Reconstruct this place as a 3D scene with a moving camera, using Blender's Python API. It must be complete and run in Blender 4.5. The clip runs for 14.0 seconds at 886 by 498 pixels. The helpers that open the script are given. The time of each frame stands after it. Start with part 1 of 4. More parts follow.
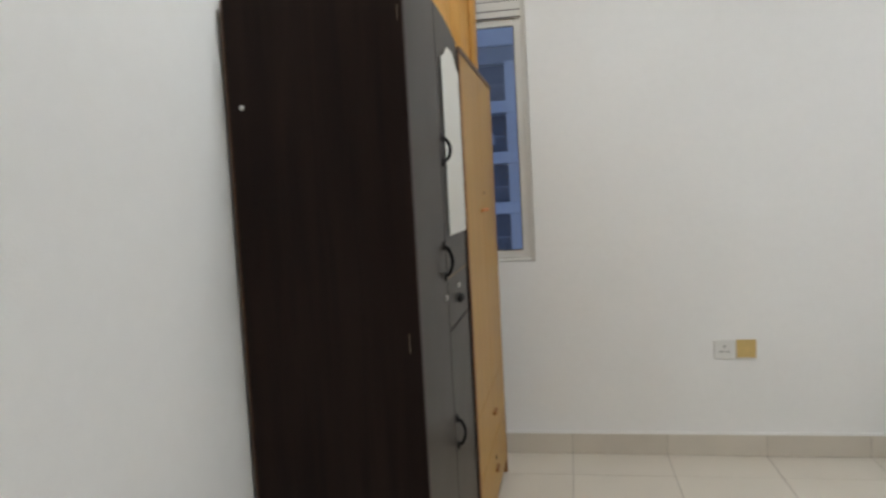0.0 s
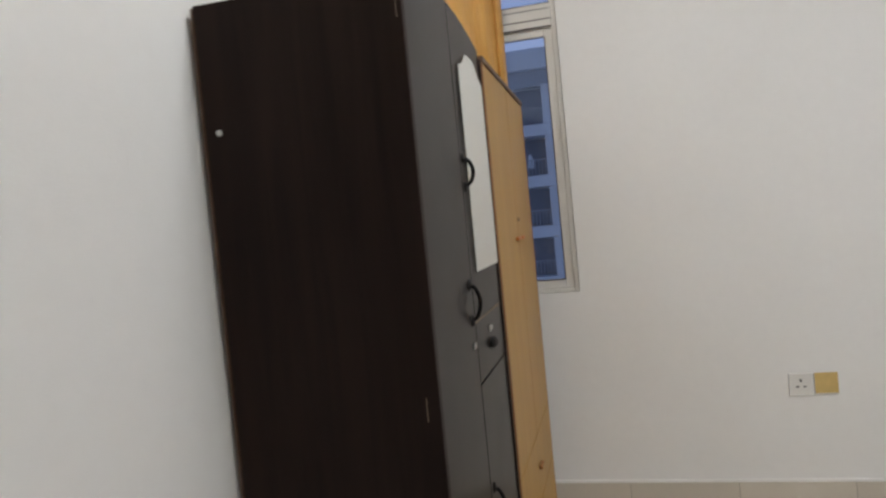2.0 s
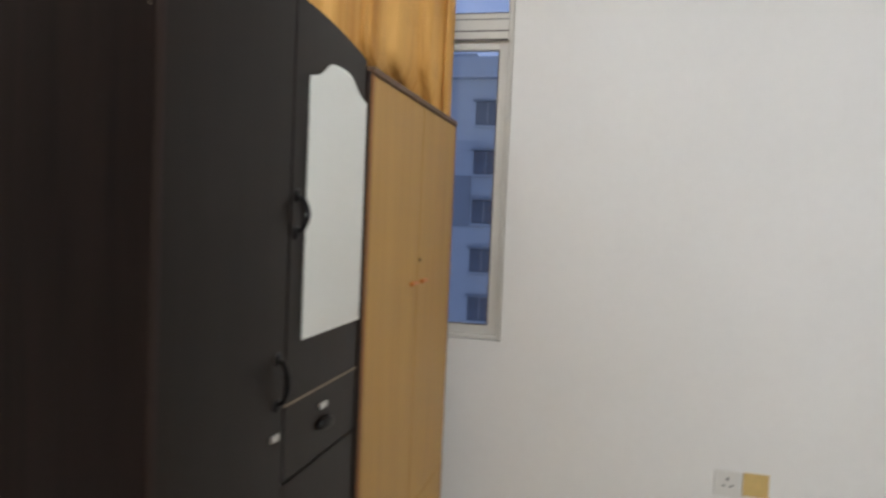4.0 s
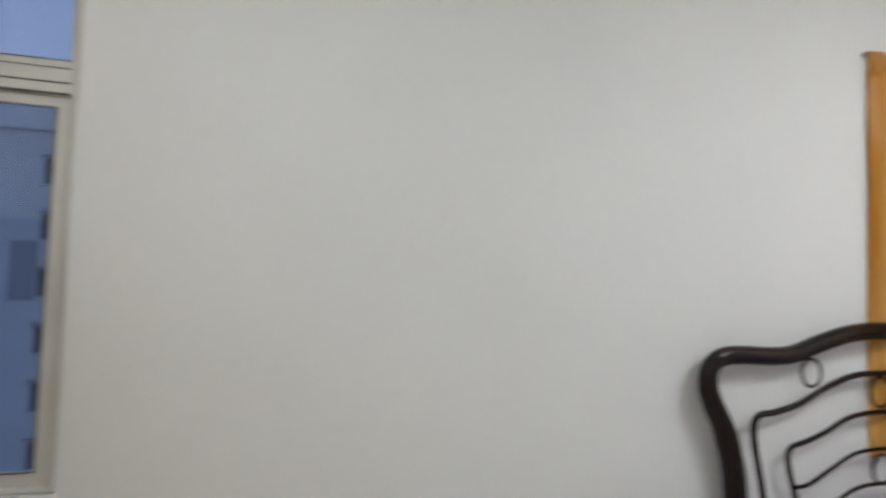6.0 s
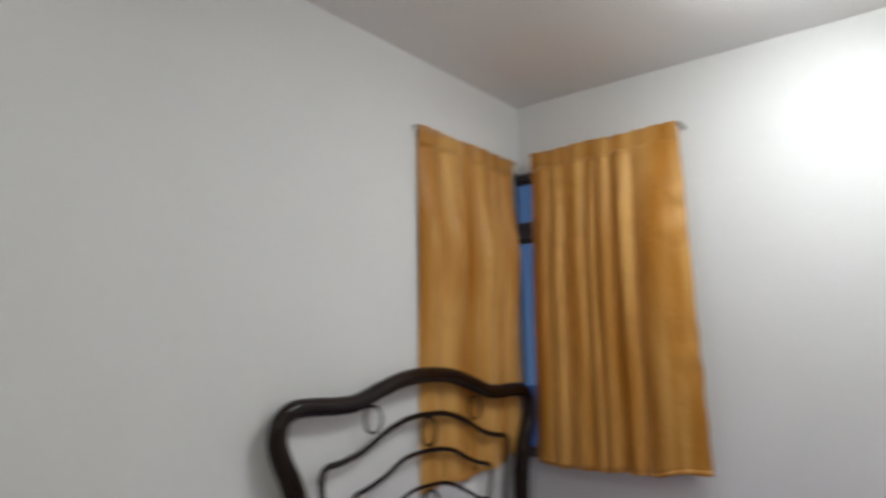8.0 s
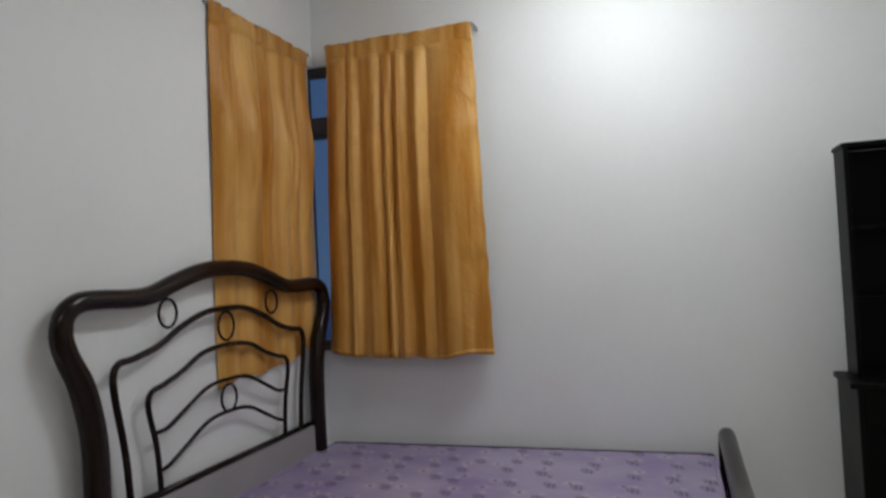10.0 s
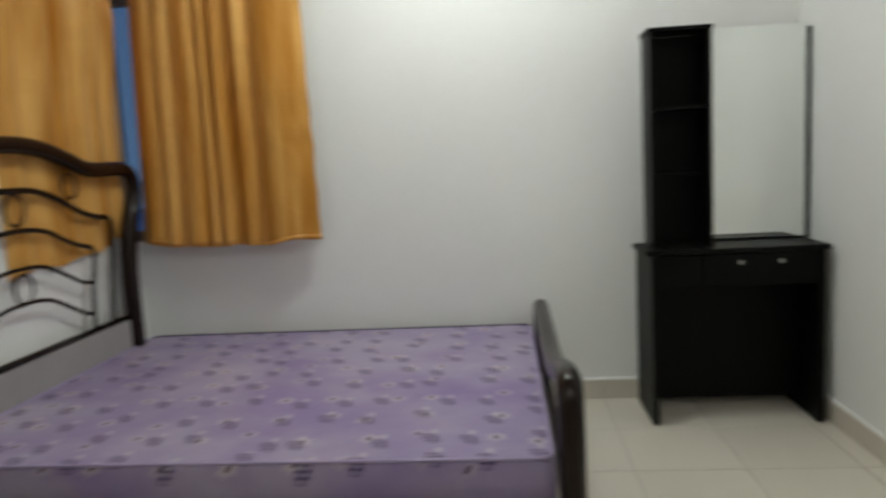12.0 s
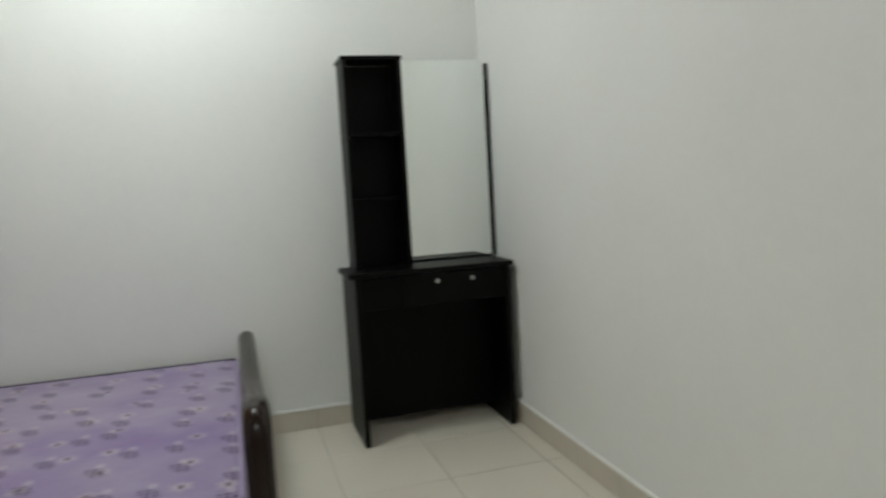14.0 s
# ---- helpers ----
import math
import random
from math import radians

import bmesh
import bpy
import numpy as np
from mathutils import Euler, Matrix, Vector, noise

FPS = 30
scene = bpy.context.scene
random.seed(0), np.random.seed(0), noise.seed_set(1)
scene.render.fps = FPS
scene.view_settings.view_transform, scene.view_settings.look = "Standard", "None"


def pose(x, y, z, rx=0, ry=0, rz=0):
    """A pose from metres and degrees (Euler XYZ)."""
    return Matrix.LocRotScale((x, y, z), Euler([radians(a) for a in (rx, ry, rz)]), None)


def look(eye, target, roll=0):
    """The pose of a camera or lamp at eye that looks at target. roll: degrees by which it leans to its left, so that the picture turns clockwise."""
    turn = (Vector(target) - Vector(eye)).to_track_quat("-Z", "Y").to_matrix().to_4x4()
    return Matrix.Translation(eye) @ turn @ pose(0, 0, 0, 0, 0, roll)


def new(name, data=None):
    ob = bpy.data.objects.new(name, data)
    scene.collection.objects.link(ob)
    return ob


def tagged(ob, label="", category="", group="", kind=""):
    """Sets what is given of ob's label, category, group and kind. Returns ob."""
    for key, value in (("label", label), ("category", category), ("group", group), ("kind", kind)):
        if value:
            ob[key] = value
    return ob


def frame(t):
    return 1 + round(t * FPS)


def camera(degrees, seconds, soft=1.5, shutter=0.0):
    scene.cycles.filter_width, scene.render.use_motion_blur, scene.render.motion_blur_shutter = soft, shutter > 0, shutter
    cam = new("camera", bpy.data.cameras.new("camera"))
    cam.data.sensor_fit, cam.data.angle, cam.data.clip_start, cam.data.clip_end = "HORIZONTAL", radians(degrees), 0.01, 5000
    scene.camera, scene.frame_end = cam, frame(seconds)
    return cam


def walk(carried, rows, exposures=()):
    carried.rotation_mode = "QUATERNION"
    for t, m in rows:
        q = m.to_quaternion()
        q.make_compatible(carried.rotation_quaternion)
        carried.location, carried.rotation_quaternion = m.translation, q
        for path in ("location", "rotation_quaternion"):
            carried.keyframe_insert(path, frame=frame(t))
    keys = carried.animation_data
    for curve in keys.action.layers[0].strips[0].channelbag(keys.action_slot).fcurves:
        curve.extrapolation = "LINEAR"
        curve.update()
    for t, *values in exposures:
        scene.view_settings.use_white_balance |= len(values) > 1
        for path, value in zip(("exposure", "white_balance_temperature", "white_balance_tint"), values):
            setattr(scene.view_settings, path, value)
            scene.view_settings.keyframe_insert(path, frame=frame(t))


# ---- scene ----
cam = camera(64.8, 14.0, soft=2.5, shutter=0.8)
PATH = [
    (0, (0.543, 0.883, 1.19), (0.182, 2.845, 1.037), -3.1),
    (0.5, (0.545, 0.919, 1.188), (0.086, 2.861, 1.046), -2.5),
    (1, (0.529, 0.956, 1.202), (0.082, 2.9, 1.058), -0.9),
    (1.5, (0.537, 1.047, 1.189), (0.097, 2.996, 1.108), -2.7),
    (2, (0.537, 1.144, 1.195), (0.059, 3.085, 1.127), -5.5),
    (2.2, (0.537, 1.187, 1.2), (0.062, 3.128, 1.114), -5.7),
    (4.3, (0.767, 1.582, 1.324), (0.379, 3.543, 1.241), 5.2),
    (4.5, (0.768, 1.613, 1.333), (0.503, 3.595, 1.267), 5.7),
    (5, (0.734, 1.706, 1.361), (0.769, 3.706, 1.366), 4.4),
    (5.5, (0.691, 1.809, 1.411), (1.046, 3.776, 1.495), 3.2),
    (6, (0.738, 1.889, 1.41), (1.379, 3.777, 1.557), 1.4),
    (6.5, (0.773, 1.91, 1.418), (1.675, 3.685, 1.599), 2.3),
    (7, (0.853, 1.992, 1.402), (1.969, 3.63, 1.669), 1.0),
    (7.5, (0.876, 2.01, 1.406), (2.219, 3.456, 1.731), -0.3),
    (8, (0.862, 2.047, 1.386), (2.44, 3.233, 1.705), -1.6),
    (8.5, (0.834, 2.115, 1.366), (2.614, 2.979, 1.659), -1.7),
    (10.8, (0.792, 2.205, 1.211), (2.712, 2.76, 1.129), -2.2),
    (11, (0.79, 2.213, 1.194), (2.715, 2.74, 1.06), -2.1),
    (11.5, (0.809, 2.199, 1.19), (2.754, 2.618, 0.984), -2.9),
    (12, (0.837, 2.156, 1.178), (2.814, 2.336, 0.938), -3.1),
    (12.5, (0.874, 2.104, 1.184), (2.854, 1.956, 0.944), -3.3),
    (13, (0.878, 2.06, 1.192), (2.836, 1.72, 0.966), -4.7),
    (13.5, (0.871, 2.048, 1.193), (2.816, 1.641, 0.968), -4.4),
    (14, (0.888, 2.024, 1.145), (2.795, 1.454, 0.95), -3.3),
]
EXPOSURES = [
    (0.0, 0.1, 6600, 10), (1.0, 0.1, 6640, 10), (2.0, 0.06, 6720, 13), (4.5, 0.2, 6560, 12), (5.0, 0.12, 6540, 12), (6.0, -0.12, 6520, 10), (7.0, -0.32, 6680, 14),
    (7.5, -0.28, 6760, 15), (8.0, -0.45, 6550, 11), (8.5, -0.68, 6000, 6), (11.0, -0.68, 6780, 13), (11.5, -0.45, 6830, 8), (12.0, -0.3, 6830, 4), (12.5, -0.15, 6730, 1),
    (13.0, -0.24, 6660, 0), (13.5, -0.28, 6650, 0), (14.0, -0.32, 6680, 2),
]
walk(cam, [(t, look(e, g, r)) for t, e, g, r in PATH], EXPOSURES)

# ---- light ----
world = bpy.data.worlds.new("dusk_sky")
scene.world = world
world.use_nodes = True
wn = world.node_tree.nodes
wl = world.node_tree.links
wbg = wn["Background"]
w_tc = wn.new("ShaderNodeTexCoord")
w_sep = wn.new("ShaderNodeSeparateXYZ")
w_ramp = wn.new("ShaderNodeValToRGB")
wl.new(w_tc.outputs["Generated"], w_sep.inputs[0])
wl.new(w_sep.outputs["Z"], w_ramp.inputs[0])
w_ramp.color_ramp.elements[0].position = 0.0
w_ramp.color_ramp.elements[0].color = (0.62, 0.71, 0.93, 1)
w_ramp.color_ramp.elements[1].position = 0.7
w_ramp.color_ramp.elements[1].color = (0.26, 0.38, 0.72, 1)
wl.new(w_ramp.outputs[0], wbg.inputs["Color"])
wbg.inputs["Strength"].default_value = 0.72
LAMP_STRENGTH = 29.0

# room extents (metres)
XL, XR, YB, YF, ZC = -0.150, 4.20, 0.80, 4.00, 2.81
TH = 0.14


# ---- materials ----
def mat(name, color, rough=0.6, metal=0.0, var=0.08, scale=6.0, fine=90.0, bump=0.1, bump_scale=120.0,
        spec=0.5, random_amt=0.0, sheen=0.0, coat=0.0):
    """Principled material with two scales of colour variation, a roughness variation and a fine bump."""
    m = bpy.data.materials.new(name)
    m.use_nodes = True
    nt = m.node_tree
    n, l = nt.nodes, nt.links
    p = n["Principled BSDF"]
    tc = n.new("ShaderNodeTexCoord")
    n1 = n.new("ShaderNodeTexNoise")
    n1.inputs["Scale"].default_value = scale
    n1.inputs["Detail"].default_value = 5
    n2 = n.new("ShaderNodeTexNoise")
    n2.inputs["Scale"].default_value = fine
    n2.inputs["Detail"].default_value = 3
    l.new(tc.outputs["Object"], n1.inputs["Vector"])
    l.new(tc.outputs["Object"], n2.inputs["Vector"])
    add = n.new("ShaderNodeMath")
    add.operation = "MULTIPLY_ADD"
    add.inputs[1].default_value = 0.4
    l.new(n2.outputs["Fac"], add.inputs[0])
    l.new(n1.outputs["Fac"], add.inputs[2])
    mr = n.new("ShaderNodeMapRange")
    mr.inputs["From Min"].default_value = 0.35
    mr.inputs["From Max"].default_value = 1.05
    mr.inputs["To Min"].default_value = 1 - var
    mr.inputs["To Max"].default_value = 1 + var
    l.new(add.outputs[0], mr.inputs["Value"])
    val = mr.outputs["Result"]
    if random_amt:
        oi = n.new("ShaderNodeObjectInfo")
        mr2 = n.new("ShaderNodeMapRange")
        mr2.inputs["To Min"].default_value = 1 - random_amt
        mr2.inputs["To Max"].default_value = 1 + random_amt
        l.new(oi.outputs["Random"], mr2.inputs["Value"])
        mu = n.new("ShaderNodeMath")
        mu.operation = "MULTIPLY"
        l.new(val, mu.inputs[0])
        l.new(mr2.outputs["Result"], mu.inputs[1])
        val = mu.outputs[0]
    mix = n.new("ShaderNodeVectorMath")
    mix.operation = "SCALE"
    mix.inputs[0].default_value = color
    l.new(val, mix.inputs["Scale"])
    l.new(mix.outputs[0], p.inputs["Base Color"])
    rr = n.new("ShaderNodeMapRange")
    rr.inputs["To Min"].default_value = max(0.02, rough - 0.08)
    rr.inputs["To Max"].default_value = min(1, rough + 0.08)
    l.new(n1.outputs["Fac"], rr.inputs["Value"])
    l.new(rr.outputs["Result"], p.inputs["Roughness"])
    p.inputs["Metallic"].default_value = metal
    p.inputs["Specular IOR Level"].default_value = spec
    p.inputs["Sheen Weight"].default_value = sheen
    p.inputs["Coat Weight"].default_value = coat
    if bump:
        nb = n.new("ShaderNodeTexNoise")
        nb.inputs["Scale"].default_value = bump_scale
        nb.inputs["Detail"].default_value = 4
        l.new(tc.outputs["Object"], nb.inputs["Vector"])
        b = n.new("ShaderNodeBump")
        b.inputs["Strength"].default_value = bump
        b.inputs["Distance"].default_value = 0.004
        l.new(nb.outputs["Fac"], b.inputs["Height"])
        l.new(b.outputs[0], p.inputs["Normal"])
    return m


def wood_mat(name, dark, light, rough=0.45, axis="Z", scale=5.0, spec=0.5):
    """Laminate or timber with grain along an axis."""
    m = bpy.data.materials.new(name)
    m.use_nodes = True
    n, l = m.node_tree.nodes, m.node_tree.links
    p = n["Principled BSDF"]
    tc = n.new("ShaderNodeTexCoord")
    mp = n.new("ShaderNodeMapping")
    s = [scale * 6] * 3
    s["XYZ".index(axis)] = scale * 0.35
    mp.inputs["Scale"].default_value = s
    l.new(tc.outputs["Object"], mp.inputs["Vector"])
    n1 = n.new("ShaderNodeTexNoise")
    n1.inputs["Scale"].default_value = 1.0
    n1.inputs["Detail"].default_value = 8
    n1.inputs["Distortion"].default_value = 0.6
    l.new(mp.outputs[0], n1.inputs["Vector"])
    n2 = n.new("ShaderNodeTexNoise")
    n2.inputs["Scale"].default_value = 2.2
    n2.inputs["Detail"].default_value = 4
    l.new(tc.outputs["Object"], n2.inputs["Vector"])
    ma = n.new("ShaderNodeMath")
    ma.operation = "MULTIPLY_ADD"
    ma.inputs[1].default_value = 0.5
    l.new(n2.outputs["Fac"], ma.inputs[0])
    l.new(n1.outputs["Fac"], ma.inputs[2])
    cr = n.new("ShaderNodeValToRGB")
    cr.color_ramp.elements[0].position = 0.5
    cr.color_ramp.elements[0].color = (*dark, 1)
    cr.color_ramp.elements[1].position = 1.0
    cr.color_ramp.elements[1].color = (*light, 1)
    l.new(ma.outputs[0], cr.inputs[0])
    l.new(cr.outputs[0], p.inputs["Base Color"])
    rr = n.new("ShaderNodeMapRange")
    rr.inputs["To Min"].default_value = rough - 0.07
    rr.inputs["To Max"].default_value = rough + 0.1
    l.new(n2.outputs["Fac"], rr.inputs["Value"])
    l.new(rr.outputs["Result"], p.inputs["Roughness"])
    p.inputs["Specular IOR Level"].default_value = spec
    b = n.new("ShaderNodeBump")
    b.inputs["Strength"].default_value = 0.06
    b.inputs["Distance"].default_value = 0.002
    l.new(n1.outputs["Fac"], b.inputs["Height"])
    l.new(b.outputs[0], p.inputs["Normal"])
    return m


def emit_mat(name, color, strength):
    m = bpy.data.materials.new(name)
    m.use_nodes = True
    p = m.node_tree.nodes["Principled BSDF"]
    p.inputs["Base Color"].default_value = (0.9, 0.9, 0.9, 1)
    p.inputs["Emission Color"].default_value = (*color, 1)
    p.inputs["Emission Strength"].default_value = strength
    return m


def mirror_mat(name):
    m = bpy.data.materials.new(name)
    m.use_nodes = True
    p = m.node_tree.nodes["Principled BSDF"]
    p.inputs["Base Color"].default_value = (0.86, 0.89, 0.87, 1)
    p.inputs["Metallic"].default_value = 1.0
    p.inputs["Roughness"].default_value = 0.015
    return m


def glass_mat(name, tint=(0.80, 0.86, 0.95)):
    m = bpy.data.materials.new(name)
    m.use_nodes = True
    n, l = m.node_tree.nodes, m.node_tree.links
    n.remove(n["Principled BSDF"])
    tr = n.new("ShaderNodeBsdfTransparent")
    tr.inputs["Color"].default_value = (*tint, 1)
    gl = n.new("ShaderNodeBsdfGlossy")
    gl.inputs["Roughness"].default_value = 0.02
    fr = n.new("ShaderNodeFresnel")
    fr.inputs["IOR"].default_value = 1.45
    mx = n.new("ShaderNodeMixShader")
    l.new(fr.outputs[0], mx.inputs[0])
    l.new(tr.outputs[0], mx.inputs[1])
    l.new(gl.outputs[0], mx.inputs[2])
    l.new(mx.outputs[0], n["Material Output"].inputs["Surface"])
    return m


def fabric_mat(name, dark, light):
    """Gold satin with vertical slubs, painted bands of sheen and a faint jacquard of squares."""
    m = bpy.data.materials.new(name)
    m.use_nodes = True
    n, l = m.node_tree.nodes, m.node_tree.links
    p = n["Principled BSDF"]
    tc = n.new("ShaderNodeTexCoord")
    mp = n.new("ShaderNodeMapping")
    mp.inputs["Scale"].default_value = (55, 55, 2.5)
    l.new(tc.outputs["Object"], mp.inputs["Vector"])
    n1 = n.new("ShaderNodeTexNoise")
    n1.inputs["Scale"].default_value = 1.0
    n1.inputs["Detail"].default_value = 6
    l.new(mp.outputs[0], n1.inputs["Vector"])
    # broad upright bands: satin sheen and fold shade put into the colour
    n2 = n.new("ShaderNodeTexNoise")
    n2.inputs["Scale"].default_value = 1.0
    mp2 = n.new("ShaderNodeMapping")
    mp2.inputs["Scale"].default_value = (11, 11, 0.7)
    l.new(tc.outputs["Object"], mp2.inputs["Vector"])
    l.new(mp2.outputs[0], n2.inputs["Vector"])
    ma = n.new("ShaderNodeMath")
    ma.operation = "MULTIPLY_ADD"
    ma.inputs[1].default_value = 0.14
    l.new(n1.outputs["Fac"], ma.inputs[0])
    l.new(n2.outputs["Fac"], ma.inputs[2])
    cr = n.new("ShaderNodeValToRGB")
    cr.color_ramp.elements[0].position = 0.42
    cr.color_ramp.elements[0].color = (*dark, 1)
    cr.color_ramp.elements[1].position = 0.72
    cr.color_ramp.elements[1].color = (*light, 1)
    l.new(ma.outputs[0], cr.inputs[0])
    # faint woven squares
    sep = n.new("ShaderNodeSeparateXYZ")
    l.new(tc.outputs["Object"], sep.inputs[0])
    along = n.new("ShaderNodeMath")
    l.new(sep.outputs["X"], along.inputs[0])
    l.new(sep.outputs["Y"], along.inputs[1])
    flat = n.new("ShaderNodeCombineXYZ")
    l.new(along.outputs[0], flat.inputs[0])
    l.new(sep.outputs["Z"], flat.inputs[1])
    vo = n.new("ShaderNodeTexVoronoi")
    vo.voronoi_dimensions = "2D"
    vo.distance = "CHEBYCHEV"
    vo.inputs["Scale"].default_value = 7.0
    l.new(flat.outputs[0], vo.inputs["Vector"])
    sq = n.new("ShaderNodeMath")
    sq.operation = "LESS_THAN"
    sq.inputs[1].default_value = 0.2
    l.new(vo.outputs["Distance"], sq.inputs[0])
    amt = n.new("ShaderNodeMath")
    amt.operation = "MULTIPLY"
    amt.inputs[1].default_value = 0.11
    l.new(sq.outputs[0], amt.inputs[0])
    mx = n.new("ShaderNodeMix")
    mx.data_type = "RGBA"
    l.new(amt.outputs[0], mx.inputs["Factor"])
    l.new(cr.outputs[0], mx.inputs[6])
    mx.inputs[7].default_value = (0.42, 0.19, 0.04, 1)
    l.new(mx.outputs[2], p.inputs["Base Color"])
    p.inputs["Roughness"].default_value = 0.42
    p.inputs["Sheen Weight"].default_value = 0.3
    p.inputs["Sheen Tint"].default_value = (1.0, 0.72, 0.36, 1)
    p.inputs["Specular IOR Level"].default_value = 0.4
    p.inputs["Specular Tint"].default_value = (1.0, 0.86, 0.65, 1)
    p.inputs["Anisotropic"].default_value = 0.2
    b = n.new("ShaderNodeBump")
    b.inputs["Strength"].default_value = 0.10
    b.inputs["Distance"].default_value = 0.003
    l.new(n1.outputs["Fac"], b.inputs["Height"])
    # soft creases
    mp3 = n.new("ShaderNodeMapping")
    mp3.inputs["Scale"].default_value = (9, 9, 6)
    mp3.inputs["Rotation"].default_value = (0.4, 0.3, 0)
    l.new(tc.outputs["Object"], mp3.inputs["Vector"])
    n3 = n.new("ShaderNodeTexNoise")
    n3.inputs["Scale"].default_value = 1.0
    n3.inputs["Detail"].default_value = 3
    n3.inputs["Distortion"].default_value = 1.0
    l.new(mp3.outputs[0], n3.inputs["Vector"])
    b3 = n.new("ShaderNodeBump")
    b3.inputs["Strength"].default_value = 0.55
    b3.inputs["Distance"].default_value = 0.02
    l.new(n3.outputs["Fac"], b3.inputs["Height"])
    l.new(b.outputs[0], b3.inputs["Normal"])
    l.new(b3.outputs[0], p.inputs["Normal"])
    return m


def mattress_mat(name):
    """Lilac ticking with a scattered print: cream flowers with dark hearts, and small dark cross-hatches."""
    m = bpy.data.materials.new(name)
    m.use_nodes = True
    n, l = m.node_tree.nodes, m.node_tree.links
    p = n["Principled BSDF"]
    tc = n.new("ShaderNodeTexCoord")
    geo = n.new("ShaderNodeNewGeometry")
    sepn = n.new("ShaderNodeSeparateXYZ")
    l.new(geo.outputs["Normal"], sepn.inputs[0])
    sep = n.new("ShaderNodeSeparateXYZ")
    l.new(tc.outputs["Object"], sep.inputs[0])

    def math_node(op, a, b=None, c=None):
        q = n.new("ShaderNodeMath")
        q.operation = op
        for i, v in enumerate((a, b, c)):
            if v is None:
                continue
            if isinstance(v, (int, float)):
                q.inputs[i].default_value = v
            else:
                l.new(v, q.inputs[i])
        return q.outputs[0]

    # unfold the sides, so that the print runs over the edges
    u = math_node("ADD", sep.outputs["X"], math_node("MULTIPLY", sep.outputs["Z"], 1.0))
    v = math_node("ADD", sep.outputs["Y"], math_node("MULTIPLY", sep.outputs["Z"], 0.6))
    comb = n.new("ShaderNodeCombineXYZ")
    l.new(u, comb.inputs[0])
    l.new(v, comb.inputs[1])

    def cells(scale, offset):
        mp = n.new("ShaderNodeMapping")
        mp.inputs["Location"].default_value = (offset, offset * 0.7, 0)
        l.new(comb.outputs[0], mp.inputs["Vector"])
        vo = n.new("ShaderNodeTexVoronoi")
        vo.voronoi_dimensions = "2D"
        vo.inputs["Scale"].default_value = scale
        vo.inputs["Randomness"].default_value = 0.55
        l.new(mp.outputs[0], vo.inputs["Vector"])
        d = n.new("ShaderNodeVectorMath")
        d.operation = "SUBTRACT"
        l.new(mp.outputs[0], d.inputs[0])
        l.new(vo.outputs["Position"], d.inputs[1])
        s = n.new("ShaderNodeSeparateXYZ")
        l.new(d.outputs[0], s.inputs[0])
        return s.outputs["X"], s.outputs["Y"]

    def blot(px, py, wx, wy, hard):
        """Soft-edged patch, squarer than an ellipse."""
        r4 = math_node("ADD", math_node("POWER", math_node("ABSOLUTE", math_node("DIVIDE", px, wx)), 3.0),
                       math_node("POWER", math_node("ABSOLUTE", math_node("DIVIDE", py, wy)), 3.0))
        q = n.new("ShaderNodeMapRange")
        q.inputs["From Min"].default_value = 1.2
        q.inputs["From Max"].default_value = hard
        l.new(r4, q.inputs["Value"])
        return q.outputs["Result"]

    # flowers
    fx, fy = cells(5.6, 0.0)
    ang = math_node("ARCTAN2", fy, fx)
    rad = math_node("SQRT", math_node("ADD", math_node("MULTIPLY", fx, fx), math_node("MULTIPLY", fy, fy)))
    petal = math_node("MULTIPLY_ADD", math_node("COSINE", math_node("MULTIPLY", ang, 6.0)), 0.004, 0.029)
    soft_edge = n.new("ShaderNodeMapRange")
    soft_edge.inputs["From Min"].default_value = 1.3
    soft_edge.inputs["From Max"].default_value = 0.35
    l.new(math_node("DIVIDE", rad, petal), soft_edge.inputs["Value"])
    flower = soft_edge.outputs["Result"]
    heart = blot(fx, fy, 0.014, 0.009, 0.4)
    # cross-hatches
    hx, hy = cells(6.0, 3.37)
    skewed = math_node("ADD", hy, math_node("MULTIPLY", hx, -0.35))
    patch = blot(hx, skewed, 0.040, 0.028, 0.2)
    cream = blot(math_node("SUBTRACT", hx, 0.05), math_node("ADD", hy, 0.004), 0.020, 0.014, 0.1)
    sx = math_node("GREATER_THAN", math_node("SINE", math_node("MULTIPLY", hx, 300.0)), 0.15)
    sy = math_node("GREATER_THAN", math_node("SINE", math_node("MULTIPLY", hy, 300.0)), 0.15)
    weave_in = math_node("ADD", math_node("MULTIPLY", math_node("MAXIMUM", sx, sy), 0.33), math_node("MULTIPLY", math_node("MULTIPLY", sx, sy), 0.60))
    hatch = math_node("MULTIPLY", patch, math_node("ADD", weave_in, 0.22))
    # base colour with soft cloudiness and a weave
    nz = n.new("ShaderNodeTexNoise")
    nz.inputs["Scale"].default_value = 3.0
    nz.inputs["Detail"].default_value = 4
    l.new(tc.outputs["Object"], nz.inputs["Vector"])
    cr = n.new("ShaderNodeValToRGB")
    cr.color_ramp.elements[0].position = 0.3
    cr.color_ramp.elements[0].color = (0.222, 0.150, 0.352, 1)
    cr.color_ramp.elements[1].position = 0.72
    cr.color_ramp.elements[1].color = (0.385, 0.325, 0.45, 1)
    l.new(nz.outputs["Fac"], cr.inputs[0])

    def over(base, fac, color, amount):
        x = n.new("ShaderNodeMix")
        x.data_type = "RGBA"
        l.new(math_node("MULTIPLY", fac, amount), x.inputs["Factor"])
        l.new(base, x.inputs[6])
        x.inputs[7].default_value = (*color, 1)
        return x.outputs[2]

    fade = n.new("ShaderNodeTexNoise")
